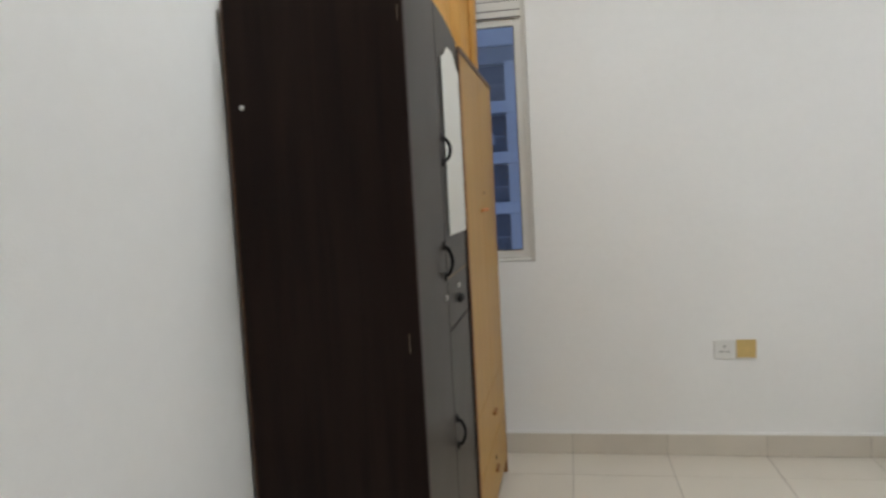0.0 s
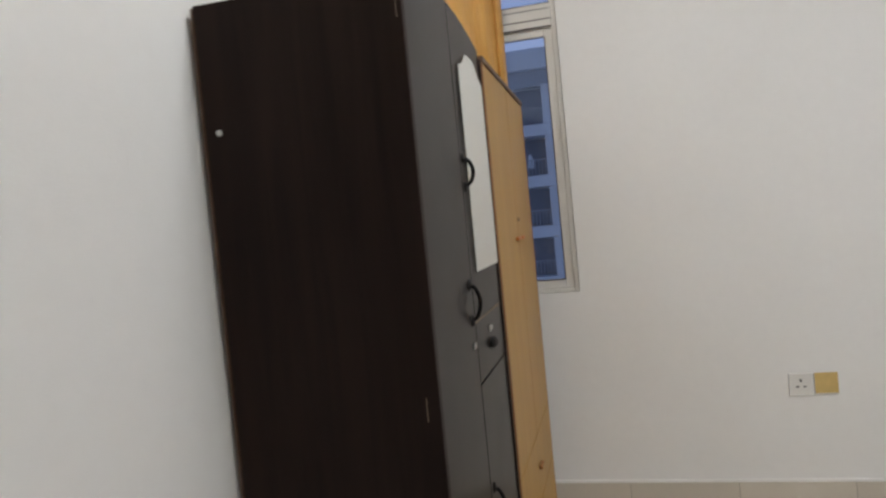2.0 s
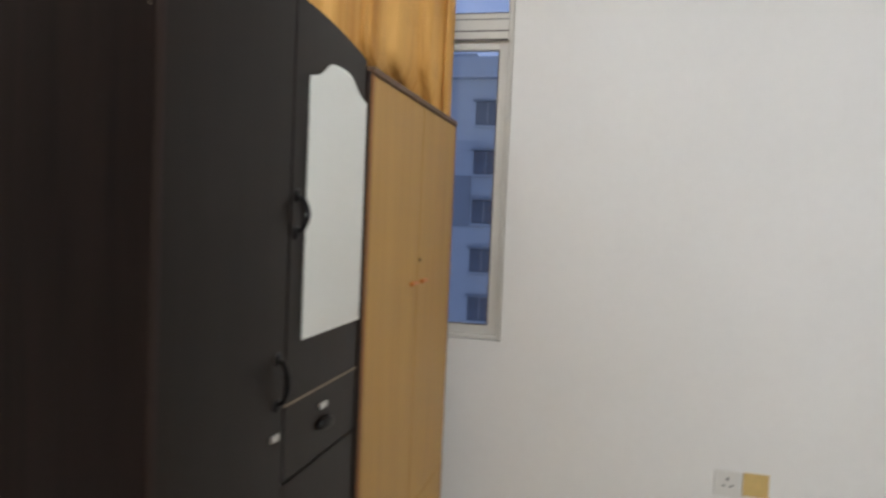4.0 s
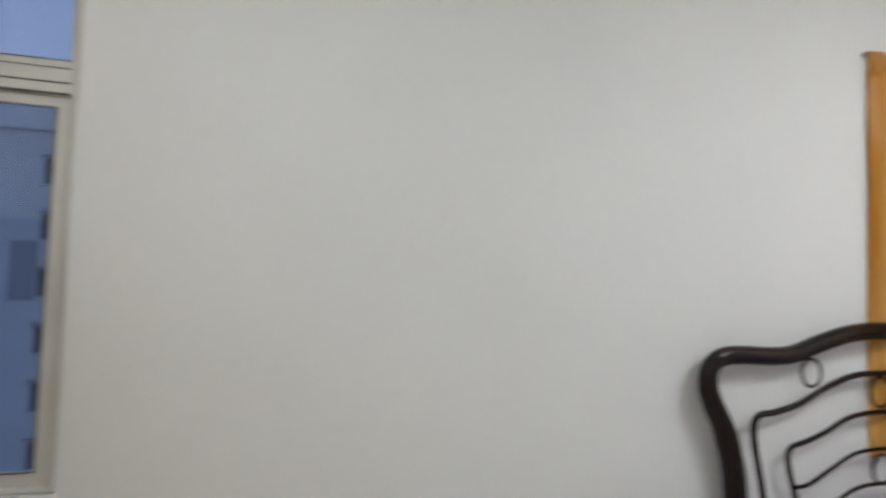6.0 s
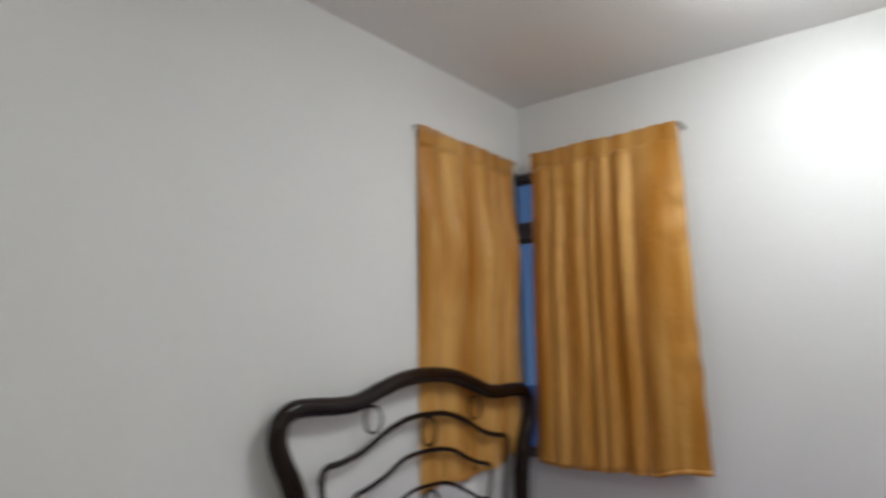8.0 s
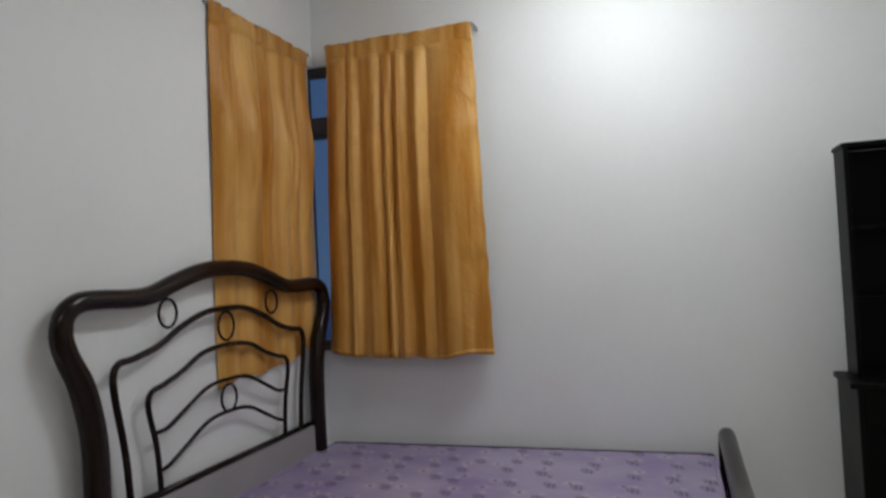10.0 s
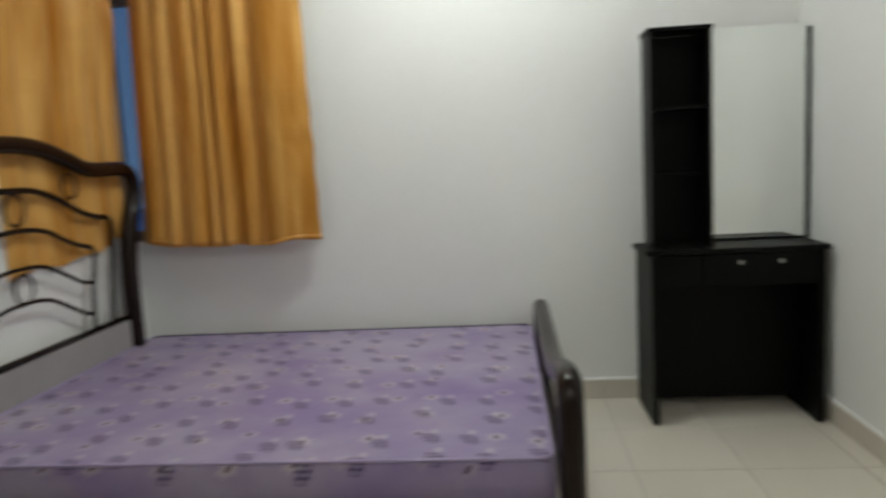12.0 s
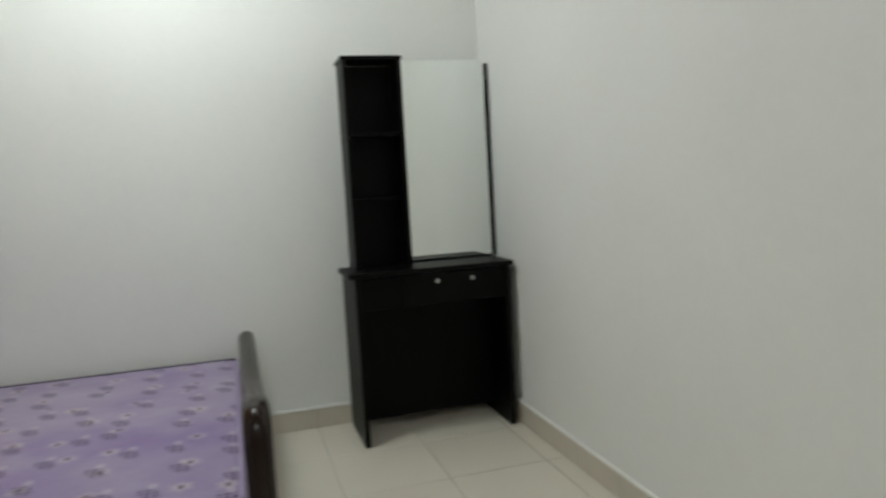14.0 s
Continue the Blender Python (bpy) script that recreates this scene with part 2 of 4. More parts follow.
    fade.inputs["Scale"].default_value = 7.0
    l.new(comb.outputs[0], fade.inputs["Vector"])
    flower = math_node("MULTIPLY", flower, math_node("MINIMUM", math_node("MULTIPLY", math_node("SUBTRACT", fade.outputs["Fac"], 0.32), 3.2), 0.85))
    c = over(cr.outputs[0], flower, (0.64, 0.56, 0.52), 0.68)
    c = over(c, cream, (0.62, 0.55, 0.53), 0.35)
    c = over(c, heart, (0.09, 0.045, 0.08), 0.85)
    c = over(c, hatch, (0.045, 0.02, 0.09), 1.0)
    l.new(c, p.inputs["Base Color"])
    p.inputs["Roughness"].default_value = 0.62
    p.inputs["Sheen Weight"].default_value = 0.2
    nb = n.new("ShaderNodeTexNoise")
    nb.inputs["Scale"].default_value = 14.0
    nb.inputs["Detail"].default_value = 6
    l.new(tc.outputs["Object"], nb.inputs["Vector"])
    b = n.new("ShaderNodeBump")
    b.inputs["Strength"].default_value = 0.25
    b.inputs["Distance"].default_value = 0.01
    l.new(nb.outputs["Fac"], b.inputs["Height"])
    l.new(b.outputs[0], p.inputs["Normal"])
    return m


M_WALL = mat("white_wall_paint", (0.89, 0.885, 0.87), 0.62, var=0.035, scale=1.6, fine=30, bump=0.12, bump_scale=160, spec=0.35)
M_CEIL = mat("ceiling_paint", (0.87, 0.855, 0.84), 0.85, var=0.03, scale=1.4, bump=0.08, bump_scale=140, spec=0.2)
M_TILE = mat("cream_floor_tile", (0.69, 0.635, 0.55), 0.34, var=0.03, scale=2.0, fine=60, bump=0.0, random_amt=0.025)
M_GROUT = mat("grey_grout", (0.43, 0.39, 0.335), 0.9, var=0.15)
M_SKIRT = mat("beige_skirting_tile", (0.66, 0.60, 0.515), 0.35, var=0.06, scale=5.0, bump=0.02, random_amt=0.05)
M_CAP = mat("white_skirting_cap", (0.90, 0.89, 0.87), 0.6, var=0.05)
M_ESPRESSO = wood_mat("espresso_laminate", (0.0125, 0.0062, 0.0048), (0.026, 0.0140, 0.0105), 0.5, spec=0.13)
M_GREYDOOR = wood_mat("grey_brown_door_laminate", (0.0080, 0.0050, 0.0037), (0.0122, 0.0078, 0.0058), 0.28, spec=0.12)
M_BEECH = wood_mat("beech_laminate", (0.37, 0.195, 0.032), (0.44, 0.242, 0.046), 0.42)
M_BEECH_EDGE = wood_mat("orange_wood_edging", (0.20, 0.075, 0.015), (0.33, 0.14, 0.035), 0.45)
M_RAWEDGE = wood_mat("raw_board_edge", (0.19, 0.145, 0.10), (0.27, 0.21, 0.15), 0.7)
M_BROWN_TOP = wood_mat("brown_top_edge", (0.10, 0.05, 0.025), (0.16, 0.085, 0.04), 0.5)
M_PULL = mat("orange_wood_pull", (0.50, 0.17, 0.035), 0.4, var=0.15, scale=30)
M_BLACK = mat("black_iron", (0.008, 0.007, 0.007), 0.4, var=0.2, bump=0.1, spec=0.2)
M_BEDMETAL = mat("dark_brown_enamel_tube", (0.014, 0.0066, 0.005), 0.23, var=0.15, scale=9, bump=0.03, spec=0.27)
M_BEDBOARD = mat("grey_bed_board", (0.36, 0.34, 0.335), 0.5, var=0.12, scale=4)
M_BLACKWOOD = wood_mat("black_brown_laminate", (0.0012, 0.0011, 0.001), (0.003, 0.0028, 0.0025), 0.42, spec=0.12)
M_MIRROR = mirror_mat("mirror_silver")
M_GLASS = glass_mat("window_glass")
# darker tint added to dim the sky behind the corner window
M_GLASS_DIM = glass_mat("sky_dimming_glass", (0.42, 0.54, 0.66))
M_ALU = mat("white_aluminium_frame", (0.76, 0.745, 0.70), 0.4, var=0.06, bump=0.03)
# corner frame's backlit darkness is put into this colour; also the dark seals
M_ALU_DARK = mat("backlit_frame_and_dark_seal", (0.10, 0.085, 0.08), 0.45, var=0.15)
M_CURTAIN = fabric_mat("gold_satin", (0.48, 0.19, 0.020), (0.75, 0.42, 0.125))
M_ROD = mat("steel_rod", (0.35, 0.34, 0.33), 0.35, metal=0.9, var=0.1)
M_MATTRESS = mattress_mat("lilac_print_ticking")
M_PIPING = mat("pale_lilac_piping", (0.40, 0.33, 0.52), 0.6, var=0.1, scale=30)
M_PIPING_DARK = mat("dark_piping", (0.04, 0.03, 0.06), 0.6, var=0.1, scale=30)
M_WHITE_PLASTIC = mat("white_plastic", (0.80, 0.79, 0.76), 0.35, var=0.04)
M_YELLOW = mat("yellowed_paper", (0.66, 0.47, 0.18), 0.6, var=0.12, scale=30)
M_CHROME = mat("chrome", (0.60, 0.59, 0.57), 0.36, metal=1.0, var=0.05)
M_NIGHT = wood_mat("dark_stained_stool", (0.005, 0.0042, 0.003), (0.011, 0.009, 0.0062), 0.6, spec=0.2)
M_LAMP = emit_mat("lamp_diffuser", (0.92, 0.98, 1.0), LAMP_STRENGTH)
M_LAMP_DIM = emit_mat("dim_lamp_diffuser", (0.92, 0.98, 1.0), LAMP_STRENGTH * 0.55)
M_FACADE = mat("painted_facade", (0.42, 0.44, 0.45), 0.85, var=0.12, scale=0.3, fine=3, bump=0.1, bump_scale=4)
# Darker copy of the facade paint: recess shade in its colour; also trim, railings.
M_FACADE_DARK = mat("dark_trim_and_painted_shade", (0.25, 0.265, 0.28), 0.85, var=0.12, scale=0.3, fine=3)
M_SLAB = mat("pale_slab_edge", (0.43, 0.45, 0.46), 0.8, var=0.1, scale=0.6, fine=4)
M_DARKGLASS = mat("dark_window_glass", (0.10, 0.11, 0.13), 0.2, var=0.3, scale=0.7)
M_GROUND = mat("far_ground", (0.42, 0.45, 0.52), 0.9, var=0.3, scale=0.05, fine=1)


# ---- mesh helpers ----
def box(bm, x0, x1, y0, y1, z0, z1, bevel=0.0, segments=2):
    """Add an axis-aligned block, with its edges rounded."""
    r = bmesh.ops.create_cube(bm, size=1.0)
    vs = r["verts"]
    for v in vs:
        v.co = Vector(((x0 + x1) / 2 + v.co.x * (x1 - x0), (y0 + y1) / 2 + v.co.y * (y1 - y0),
                       (z0 + z1) / 2 + v.co.z * (z1 - z0)))
    if bevel:
        es = list({e for v in vs for e in v.link_edges})
        bmesh.ops.bevel(bm, geom=es, offset=bevel, segments=segments, affect="EDGES", profile=0.5)
    return bm


def blk(*a, **k):
    return box(bmesh.new(), *a, **k)


def tube(bm, pts, r, sides=10, closed=False):
    """Sweep a circle of radius r (a number, or one for each point) along points."""
    pts = [Vector(p) for p in pts]
    n = len(pts)
    rings = []
    prev = None
    for i, p in enumerate(pts):
        if closed:
            d = (pts[(i + 1) % n] - pts[i - 1]).normalized()
        else:
            d = (pts[min(i + 1, n - 1)] - pts[max(i - 1, 0)]).normalized()
        if prev is None:
            side = d.orthogonal().normalized()
        else:
            side = (prev - d * prev.dot(d)).normalized()
        prev = side
        up = d.cross(side)
        rad = r if isinstance(r, (int, float)) else r[i]
        rings.append([bm.verts.new(p + (side * math.cos(2 * math.pi * k / sides) + up * math.sin(2 * math.pi * k / sides)) * rad)
                      for k in range(sides)])
    for i in range(n if closed else n - 1):
        a, b = rings[i], rings[(i + 1) % n]
        for k in range(sides):
            f = bm.faces.new((a[k], a[(k + 1) % sides], b[(k + 1) % sides], b[k]))
            f.smooth = True
    if not closed:
        bm.faces.new(rings[0][::-1])
        bm.faces.new(rings[-1])
    return bm


def spline(pts, steps=6):
    """Catmull-Rom points through control points."""
    pts = [Vector(p) for p in pts]
    out = []
    for i in range(len(pts) - 1):
        p0, p1, p2, p3 = pts[max(i - 1, 0)], pts[i], pts[i + 1], pts[min(i + 2, len(pts) - 1)]
        for s in range(steps):
            t = s / steps
            out.append(0.5 * ((2 * p1) + (p2 - p0) * t + (2 * p0 - 5 * p1 + 4 * p2 - p3) * t * t
                              + (3 * p1 - p0 - 3 * p2 + p3) * t ** 3))
    out.append(pts[-1])
    return out


def lathe(bm, profile, sides=32, centre=(0, 0)):
    """Turn a profile of (radius, z) round the z axis."""
    rings = []
    for r, z in profile:
        rings.append([bm.verts.new((centre[0] + r * math.cos(2 * math.pi * k / sides), centre[1] + r * math.sin(2 * math.pi * k / sides), z))
                      for k in range(sides)])
    for a, b in zip(rings, rings[1:]):
        for k in range(sides):
            f = bm.faces.new((a[k], a[(k + 1) % sides], b[(k + 1) % sides], b[k]))
            f.smooth = True
    bm.faces.new(rings[0])
    bm.faces.new(rings[-1][::-1])
    bmesh.ops.recalc_face_normals(bm, faces=bm.faces)
    return bm


def prism(bm, outline, axis, a0, a1, bevel=0.0):
    """Extrude an outline: axis 'x' takes (y, z) points, 'y' takes (x, z)."""
    def place(p, a):
        return (a, p[0], p[1]) if axis == "x" else (p[0], a, p[1])
    lo = [bm.verts.new(place(p, a0)) for p in outline]
    hi = [bm.verts.new(place(p, a1)) for p in outline]
    n = len(outline)
    fs = [bm.faces.new(lo), bm.faces.new(hi)]
    for i in range(n):
        fs.append(bm.faces.new((lo[i], lo[(i + 1) % n], hi[(i + 1) % n], hi[i])))
    bmesh.ops.recalc_face_normals(bm, faces=fs)
    if bevel:
        bmesh.ops.bevel(bm, geom=list(fs[0].edges) + list(fs[1].edges), offset=bevel, segments=2, affect="EDGES")
    return bm


def mesh_of(name, bm, material):
    me = bpy.data.meshes.new(name)
    bm.to_mesh(me)
    bm.free()
    me.materials.append(material)
    return me


def solid(name, bm, material):
    return new(name, mesh_of(name, bm, material))


def part(name, bm, material, parent, label=""):
    """A part, given in world coordinates, as one mesh under its thing or part."""
    top, base = parent, Vector((0, 0, 0))
    while top is not None:
        base += top.location
        top = top.parent
    bm.transform(Matrix.Translation(-base))
    ob = solid(name, bm, material)
    ob.parent = parent
    return tagged(ob, label)


def thing(name, label, category, group="", base=(0, 0, 0)):
    """An Empty at the base of a thing; parts are given in world coordinates."""
    ob = new(name)
    ob.empty_display_size = 0.05
    ob.location = base
    return tagged(ob, label, category, group)


# ---- structure ----
# far wall with its window opening
W1 = dict(x0=-0.13, x1=0.385, z0=0.875, z1=2.42)
bm = bmesh.new()
box(bm, XL - TH, W1["x0"], YF, YF + TH, 0, ZC)
box(bm, W1["x1"], 4.135, YF, YF + TH, 0, ZC)
box(bm, 4.135, XR - 0.002, YF, YF + TH, 0, 0.87)
box(bm, 4.135, XR - 0.002, YF, YF + TH, 2.42, ZC)
box(bm, W1["x0"], W1["x1"], YF, YF + TH, 0, W1["z0"])
box(bm, W1["x0"], W1["x1"], YF, YF + TH, W1["z1"], ZC)
tagged(solid("wall_north", bm, M_WALL), "white painted plaster wall with a narrow window", "wall", kind="structure")
# right wall with its window opening in the corner
W2 = dict(y0=3.13, y1=4.10, z0=0.87, z1=2.42)
bm = bmesh.new()
box(bm, XR, XR + TH, YB - TH, W2["y0"], 0, ZC)
box(bm, XR, XR + TH, W2["y1"], YF + TH, 0, ZC)
box(bm, XR, XR + TH, W2["y0"], W2["y1"], 0, W2["z0"])
box(bm, XR, XR + TH, W2["y0"], W2["y1"], W2["z1"], ZC)
tagged(solid("wall_east", bm, M_WALL), "white painted plaster wall with a corner window", "wall", kind="structure")
tagged(solid("wall_west", blk(XL - TH, XL, YB - TH, YF - 0.002, 0, ZC), M_WALL), "white painted plaster wall beside the wardrobes", "wall", kind="structure")
# back wall with the doorway through which one enters
DX0, DX1, DZ = 0.08, 0.98, 2.08
bm = bmesh.new()
box(bm, XL, DX0, YB - TH, YB, 0, ZC)
box(bm, DX1, XR - 0.002, YB - TH, YB, 0, ZC)
box(bm, DX0, DX1, YB - TH, YB, DZ, ZC)
tagged(solid("wall_south", bm, M_WALL), "white painted plaster wall with the doorway", "wall", kind="structure")
# a plain stub of corridor behind the doorway
bm = bmesh.new()
box(bm, -0.6, 1.6, -0.55, -0.45, 0, 2.5)
box(bm, -0.6, -0.5, -0.45, YB - TH, 0, 2.5)
box(bm, 1.5, 1.6, -0.45, YB - TH, 0, 2.5)
tagged(solid("wall_corridor", bm, M_WALL), "plain white corridor wall outside the doorway", "wall", kind="structure")
tagged(solid("ceiling_corridor", blk(-0.6, 1.6, -0.55, YB - TH, 2.5, 2.6), M_CEIL), "plain white corridor ceiling", "ceiling", kind="structure")
tagged(solid("ceiling", blk(XL - TH, XR + TH, YB - TH, YF + TH, ZC, ZC + 0.15), M_CEIL), "flat off-white painted plaster ceiling", "ceiling", kind="structure")
floor = tagged(solid("floor", blk(-0.6, XR + TH, -0.55, YF + TH, -0.12, -0.004), M_GROUT), "cream ceramic tile floor with thin grey joints", "floor", kind="structure")


# ---- windows ----
def window_frame_bars(axis, u0, u1, z0, z1, zt0, zt1, d0, d1, w):
    """Blocks of a frame with a transom: u along the wall, d through it."""
    def b(ua, ub, za, zb, da, db):
        return blk(ua, ub, da, db, za, zb, bevel=0.004) if axis == "x" else blk(da, db, ua, ub, za, zb, bevel=0.004)
    return [("frame_jamb", b(u0, u0 + w, z0, z1, d0, d1)), ("frame_jamb", b(u1 - w, u1, z0, z1, d0, d1)),
            ("frame_head", b(u0 + w, u1 - w, z1 - w, z1, d0, d1)), ("frame_sill", b(u0 + w, u1 - w, z0, z0 + w, d0, d1)),
            ("transom", b(u0 + w, u1 - w, zt0, zt1, d0, d1))]


def make_window(name, label, axis, u0, u1, z0, z1, zt0, zt1, d0, material, w=0.05, sashes=(0.022, 0.022), glass=None):
    win = tagged(new(name), label, "window", kind="structure")
    for nm, b in window_frame_bars(axis, u0, u1, z0, z1, zt0, zt1, d0, d0 + 0.055, w):
        part(nm, b, material, win)
    for za, zb, s in ((z0 + w, zt0, sashes[0]), (zt1, z1 - w, sashes[1])):
        a, c = u0 + w, u1 - w
        bm = bmesh.new()
        q = d0 + 0.012
        for ua, ub, zc, zd in ((a, a + s, za, zb), (c - s, c, za, zb), (a + s, c - s, za, za + s), (a + s, c - s, zb - s, zb)):
            if axis == "x":
                box(bm, ua, ub, q, q + 0.03, zc, zd, bevel=0.003)
            else:
                box(bm, q, q + 0.03, ua, ub, zc, zd, bevel=0.003)
        part("sash", bm, material, win)
        g = q + 0.013
        pane = part("pane", blk(a + s - 0.004, c - s + 0.004, g, g + 0.005, za + s - 0.004, zb - s + 0.004) if axis == "x"
                    else blk(g, g + 0.005, a + s - 0.004, c - s + 0.004, za + s - 0.004, zb - s + 0.004), glass or M_GLASS, win, "clear bluish glass pane")
        pane.visible_shadow = False
    return win


win1 = make_window("window_1", "narrow white aluminium casement window with a top light", "x", W1["x0"] + 0.002, W1["x1"] - 0.002,
                   W1["z0"] + 0.002, W1["z1"] - 0.002, 1.950, 2.044, YF + 0.012, M_ALU, 0.018, (0.034, 0.006))
for z, h in ((1.9495, 0.0035), (1.981, 0.0022), (2.022, 0.0013), (2.0435, 0.0015)):
    part("gasket_line", blk(W1["x0"] + 0.022, W1["x1"] - 0.022, YF + 0.0105, YF + 0.0125, z - h, z + h), M_ALU_DARK, win1, "thin dark joint in the transom")
for u in (W1["x0"] + 0.0545, W1["x1"] - 0.0545):
    part("gasket_line", blk(u - 0.002, u + 0.002, YF + 0.022, YF + 0.0245, W1["z0"] + 0.054, 1.914), M_ALU_DARK, win1, "thin dark rubber seal along the glass")
part("gasket_line", blk(W1["x0"] + 0.0545, W1["x1"] - 0.0545, YF + 0.022, YF + 0.0245, W1["z0"] + 0.052, W1["z0"] + 0.056), M_ALU_DARK, win1, "thin dark rubber seal along the glass")
make_window("window_2", "corner window behind curtains, frame coloured dark as if backlit", "y", W2["y0"] + 0.002, W2["y1"] - 0.002,
                   W2["z0"] + 0.002, W2["z1"] - 0.002, 2.05, 2.125, XR + 0.012, M_ALU_DARK, 0.03, glass=M_GLASS_DIM)


# ---- dark wardrobe ----
def arch_handle(name, parent, y, z0, z1, x, label="black iron bow handle"):
    """Bow pull with two flared feet, fixed on a face that looks along +x."""
    bm = bmesh.new()
    h = z1 - z0
    pts = spline([(x - 0.002, y, z0 + 0.006), (x + 0.010, y, z0 + 0.010), (x + 0.018, y, z0 + h * 0.3), (x + 0.021, y, z0 + h * 0.5),
                  (x + 0.018, y, z1 - h * 0.3), (x + 0.010, y, z1 - 0.010), (x - 0.002, y, z1 - 0.006)], 5)
    tube(bm, pts, 0.0043, 8)
    for z in (z0 + 0.004, z1 - 0.004):
        q = bmesh.ops.create_uvsphere(bm, u_segments=10, v_segments=6, radius=0.0125)
        for v in q["verts"]:
            v.co = Vector((x + v.co.x * 0.5, y + v.co.y, z + v.co.z))
    return part(name, bm, M_BLACK, parent, label)


WX, WY0, WY1, WZ = 0.214, 2.236, 2.958, 1.613
dark_wardrobe = thing("wardrobe", "tall dark brown wardrobe with grey doors and a mirror", "wardrobe", base=(0.03, 2.61, 0))
for y in (WY0, WY1 - 0.018):
    part("side_panel", blk(XL + 0.014, WX + 0.024, y, y + 0.018, 0, WZ, bevel=0.002), M_ESPRESSO, dark_wardrobe)
part("back_panel", blk(XL + 0.016, XL + 0.024, WY0 + 0.018, WY1 - 0.018, 0.06, WZ - 0.02), M_ESPRESSO, dark_wardrobe)
part("back_board_edge", blk(XL + 0.009, XL + 0.0135, WY0 + 0.001, WY1 - 0.001, 0.03, WZ - 0.004, bevel=0.001), M_BROWN_TOP, dark_wardrobe, "worn brown edge of the back board")
part("top_panel", blk(XL + 0.024, WX - 0.002, WY0 + 0.018, WY1 - 0.018, WZ - 0.03, WZ - 0.012), M_ESPRESSO, dark_wardrobe)
part("plinth", blk(XL + 0.05, WX - 0.01, WY0 + 0.018, WY1 - 0.018, 0.0, 0.07), M_ESPRESSO, dark_wardrobe)
SEAM = 2.600


def arch_top(y):
    """Height of the gently arched top of the doors."""
    u = (y - WY0) / (WY1 - WY0) * 2 - 1
    return WZ + 0.017 + 0.036 * (1 - u * u)


FX0, FX1 = WX + 0.002, WX + 0.020
steps = 10
for nm, ya, yb in (("door", WY0 + 0.0195, SEAM - 0.0015), ("upper_door", SEAM + 0.0015, WY1 - 0.0195)):
    zb = 0.075 if nm == "door" else 0.982
    out = [(ya, zb), (yb, zb)] + [(yb + (ya - yb) * i / steps, arch_top(yb + (ya - yb) * i / steps)) for i in range(steps + 1)]
    d = part(nm, prism(bmesh.new(), out, "x", FX0, FX1, 0.0015), M_GREYDOOR, dark_wardrobe, "grey brown laminate door")
    if nm == "upper_door":
        my0, my1, mz0, mz1 = 2.650, 2.934, 1.085, 1.542
        prof = [(my0, mz0), (my1, mz0), (my1, mz1 - 0.012)] + spline([(my1, mz1), (my1 - 0.045, mz1 + 0.012), (my1 - 0.09, mz1 + 0.038),
                (my1 - 0.141, mz1 + 0.043), (my0 + 0.09, mz1 + 0.038), (my0 + 0.045, mz1 + 0.012), (my0, mz1)], 3)
        part("door_mirror", prism(bmesh.new(), prof, "x", FX1 + 0.0005, FX1 + 0.0045, 0.001), M_MIRROR, d, "arched mirror panel on the door")
        arch_handle("handle", d, 2.624, 1.268, 1.340, FX1)
    else:
        arch_handle("handle", d, 2.572, 0.985, 1.07, FX1)
        part("lock", blk(FX1, FX1 + 0.004, 2.552, 2.580, 0.931, 0.943, bevel=0.0015), M_CHROME, d, "small chrome lock plate")
dr = part("drawer", blk(FX0, FX1, SEAM + 0.0015, WY1 - 0.0195, 0.848, 0.978, bevel=0.002), M_GREYDOOR, dark_wardrobe, "grey brown laminate drawer front")
part("drawer_edge", blk(FX0, FX1 + 0.001, SEAM + 0.003, WY1 - 0.0205, 0.9782, 0.9815), M_RAWEDGE, dark_wardrobe, "pale raw board edge above the drawer")
part("lock", blk(FX1, FX1 + 0.004, 2.746, 2.780, 0.937, 0.949, bevel=0.0015), M_CHROME, dr, "small chrome lock plate")
bm = bmesh.new()
q = bmesh.ops.create_uvsphere(bm, u_segments=14, v_segments=8, radius=1)
for v in q["verts"]:
    v.co = Vector((FX1 + 0.004 + v.co.x * 0.012, 2.772 + v.co.y * 0.032, 0.907 + v.co.z * 0.013))
part("drawer_pull", bm, M_BLACK, dr, "black oval shell pull")
ld = part("lower_door", blk(FX0, FX1, SEAM + 0.0015, WY1 - 0.0195, 0.075, 0.844, bevel=0.002), M_GREYDOOR, dark_wardrobe, "grey brown laminate door")
arch_handle("handle", ld, 2.632, 0.535, 0.615, FX1)
# screw cap and scuffs on the side
bm = bmesh.new()
lathe(bm, [(0.0055, 0.0), (0.0055, 0.002), (0.003, 0.0035)], 12)
bm.transform(Matrix.Translation((-0.108, WY0 - 0.0002, 1.390)) @ Matrix.Rotation(radians(90), 4, "X"))
part("screw_cap", bm, M_WHITE_PLASTIC, dark_wardrobe, "white plastic screw cap")
part("scuff", blk(0.215, 0.2166, WY0 - 0.0008, WY0 + 0.001, 0.875, 0.915), M_RAWEDGE, dark_wardrobe, "pale scuff on the dark side")
part("scuff", blk(0.228, 0.2293, WY0 - 0.0008, WY0 + 0.001, 1.535, 1.565), M_RAWEDGE, dark_wardrobe, "pale scuff on the dark side")

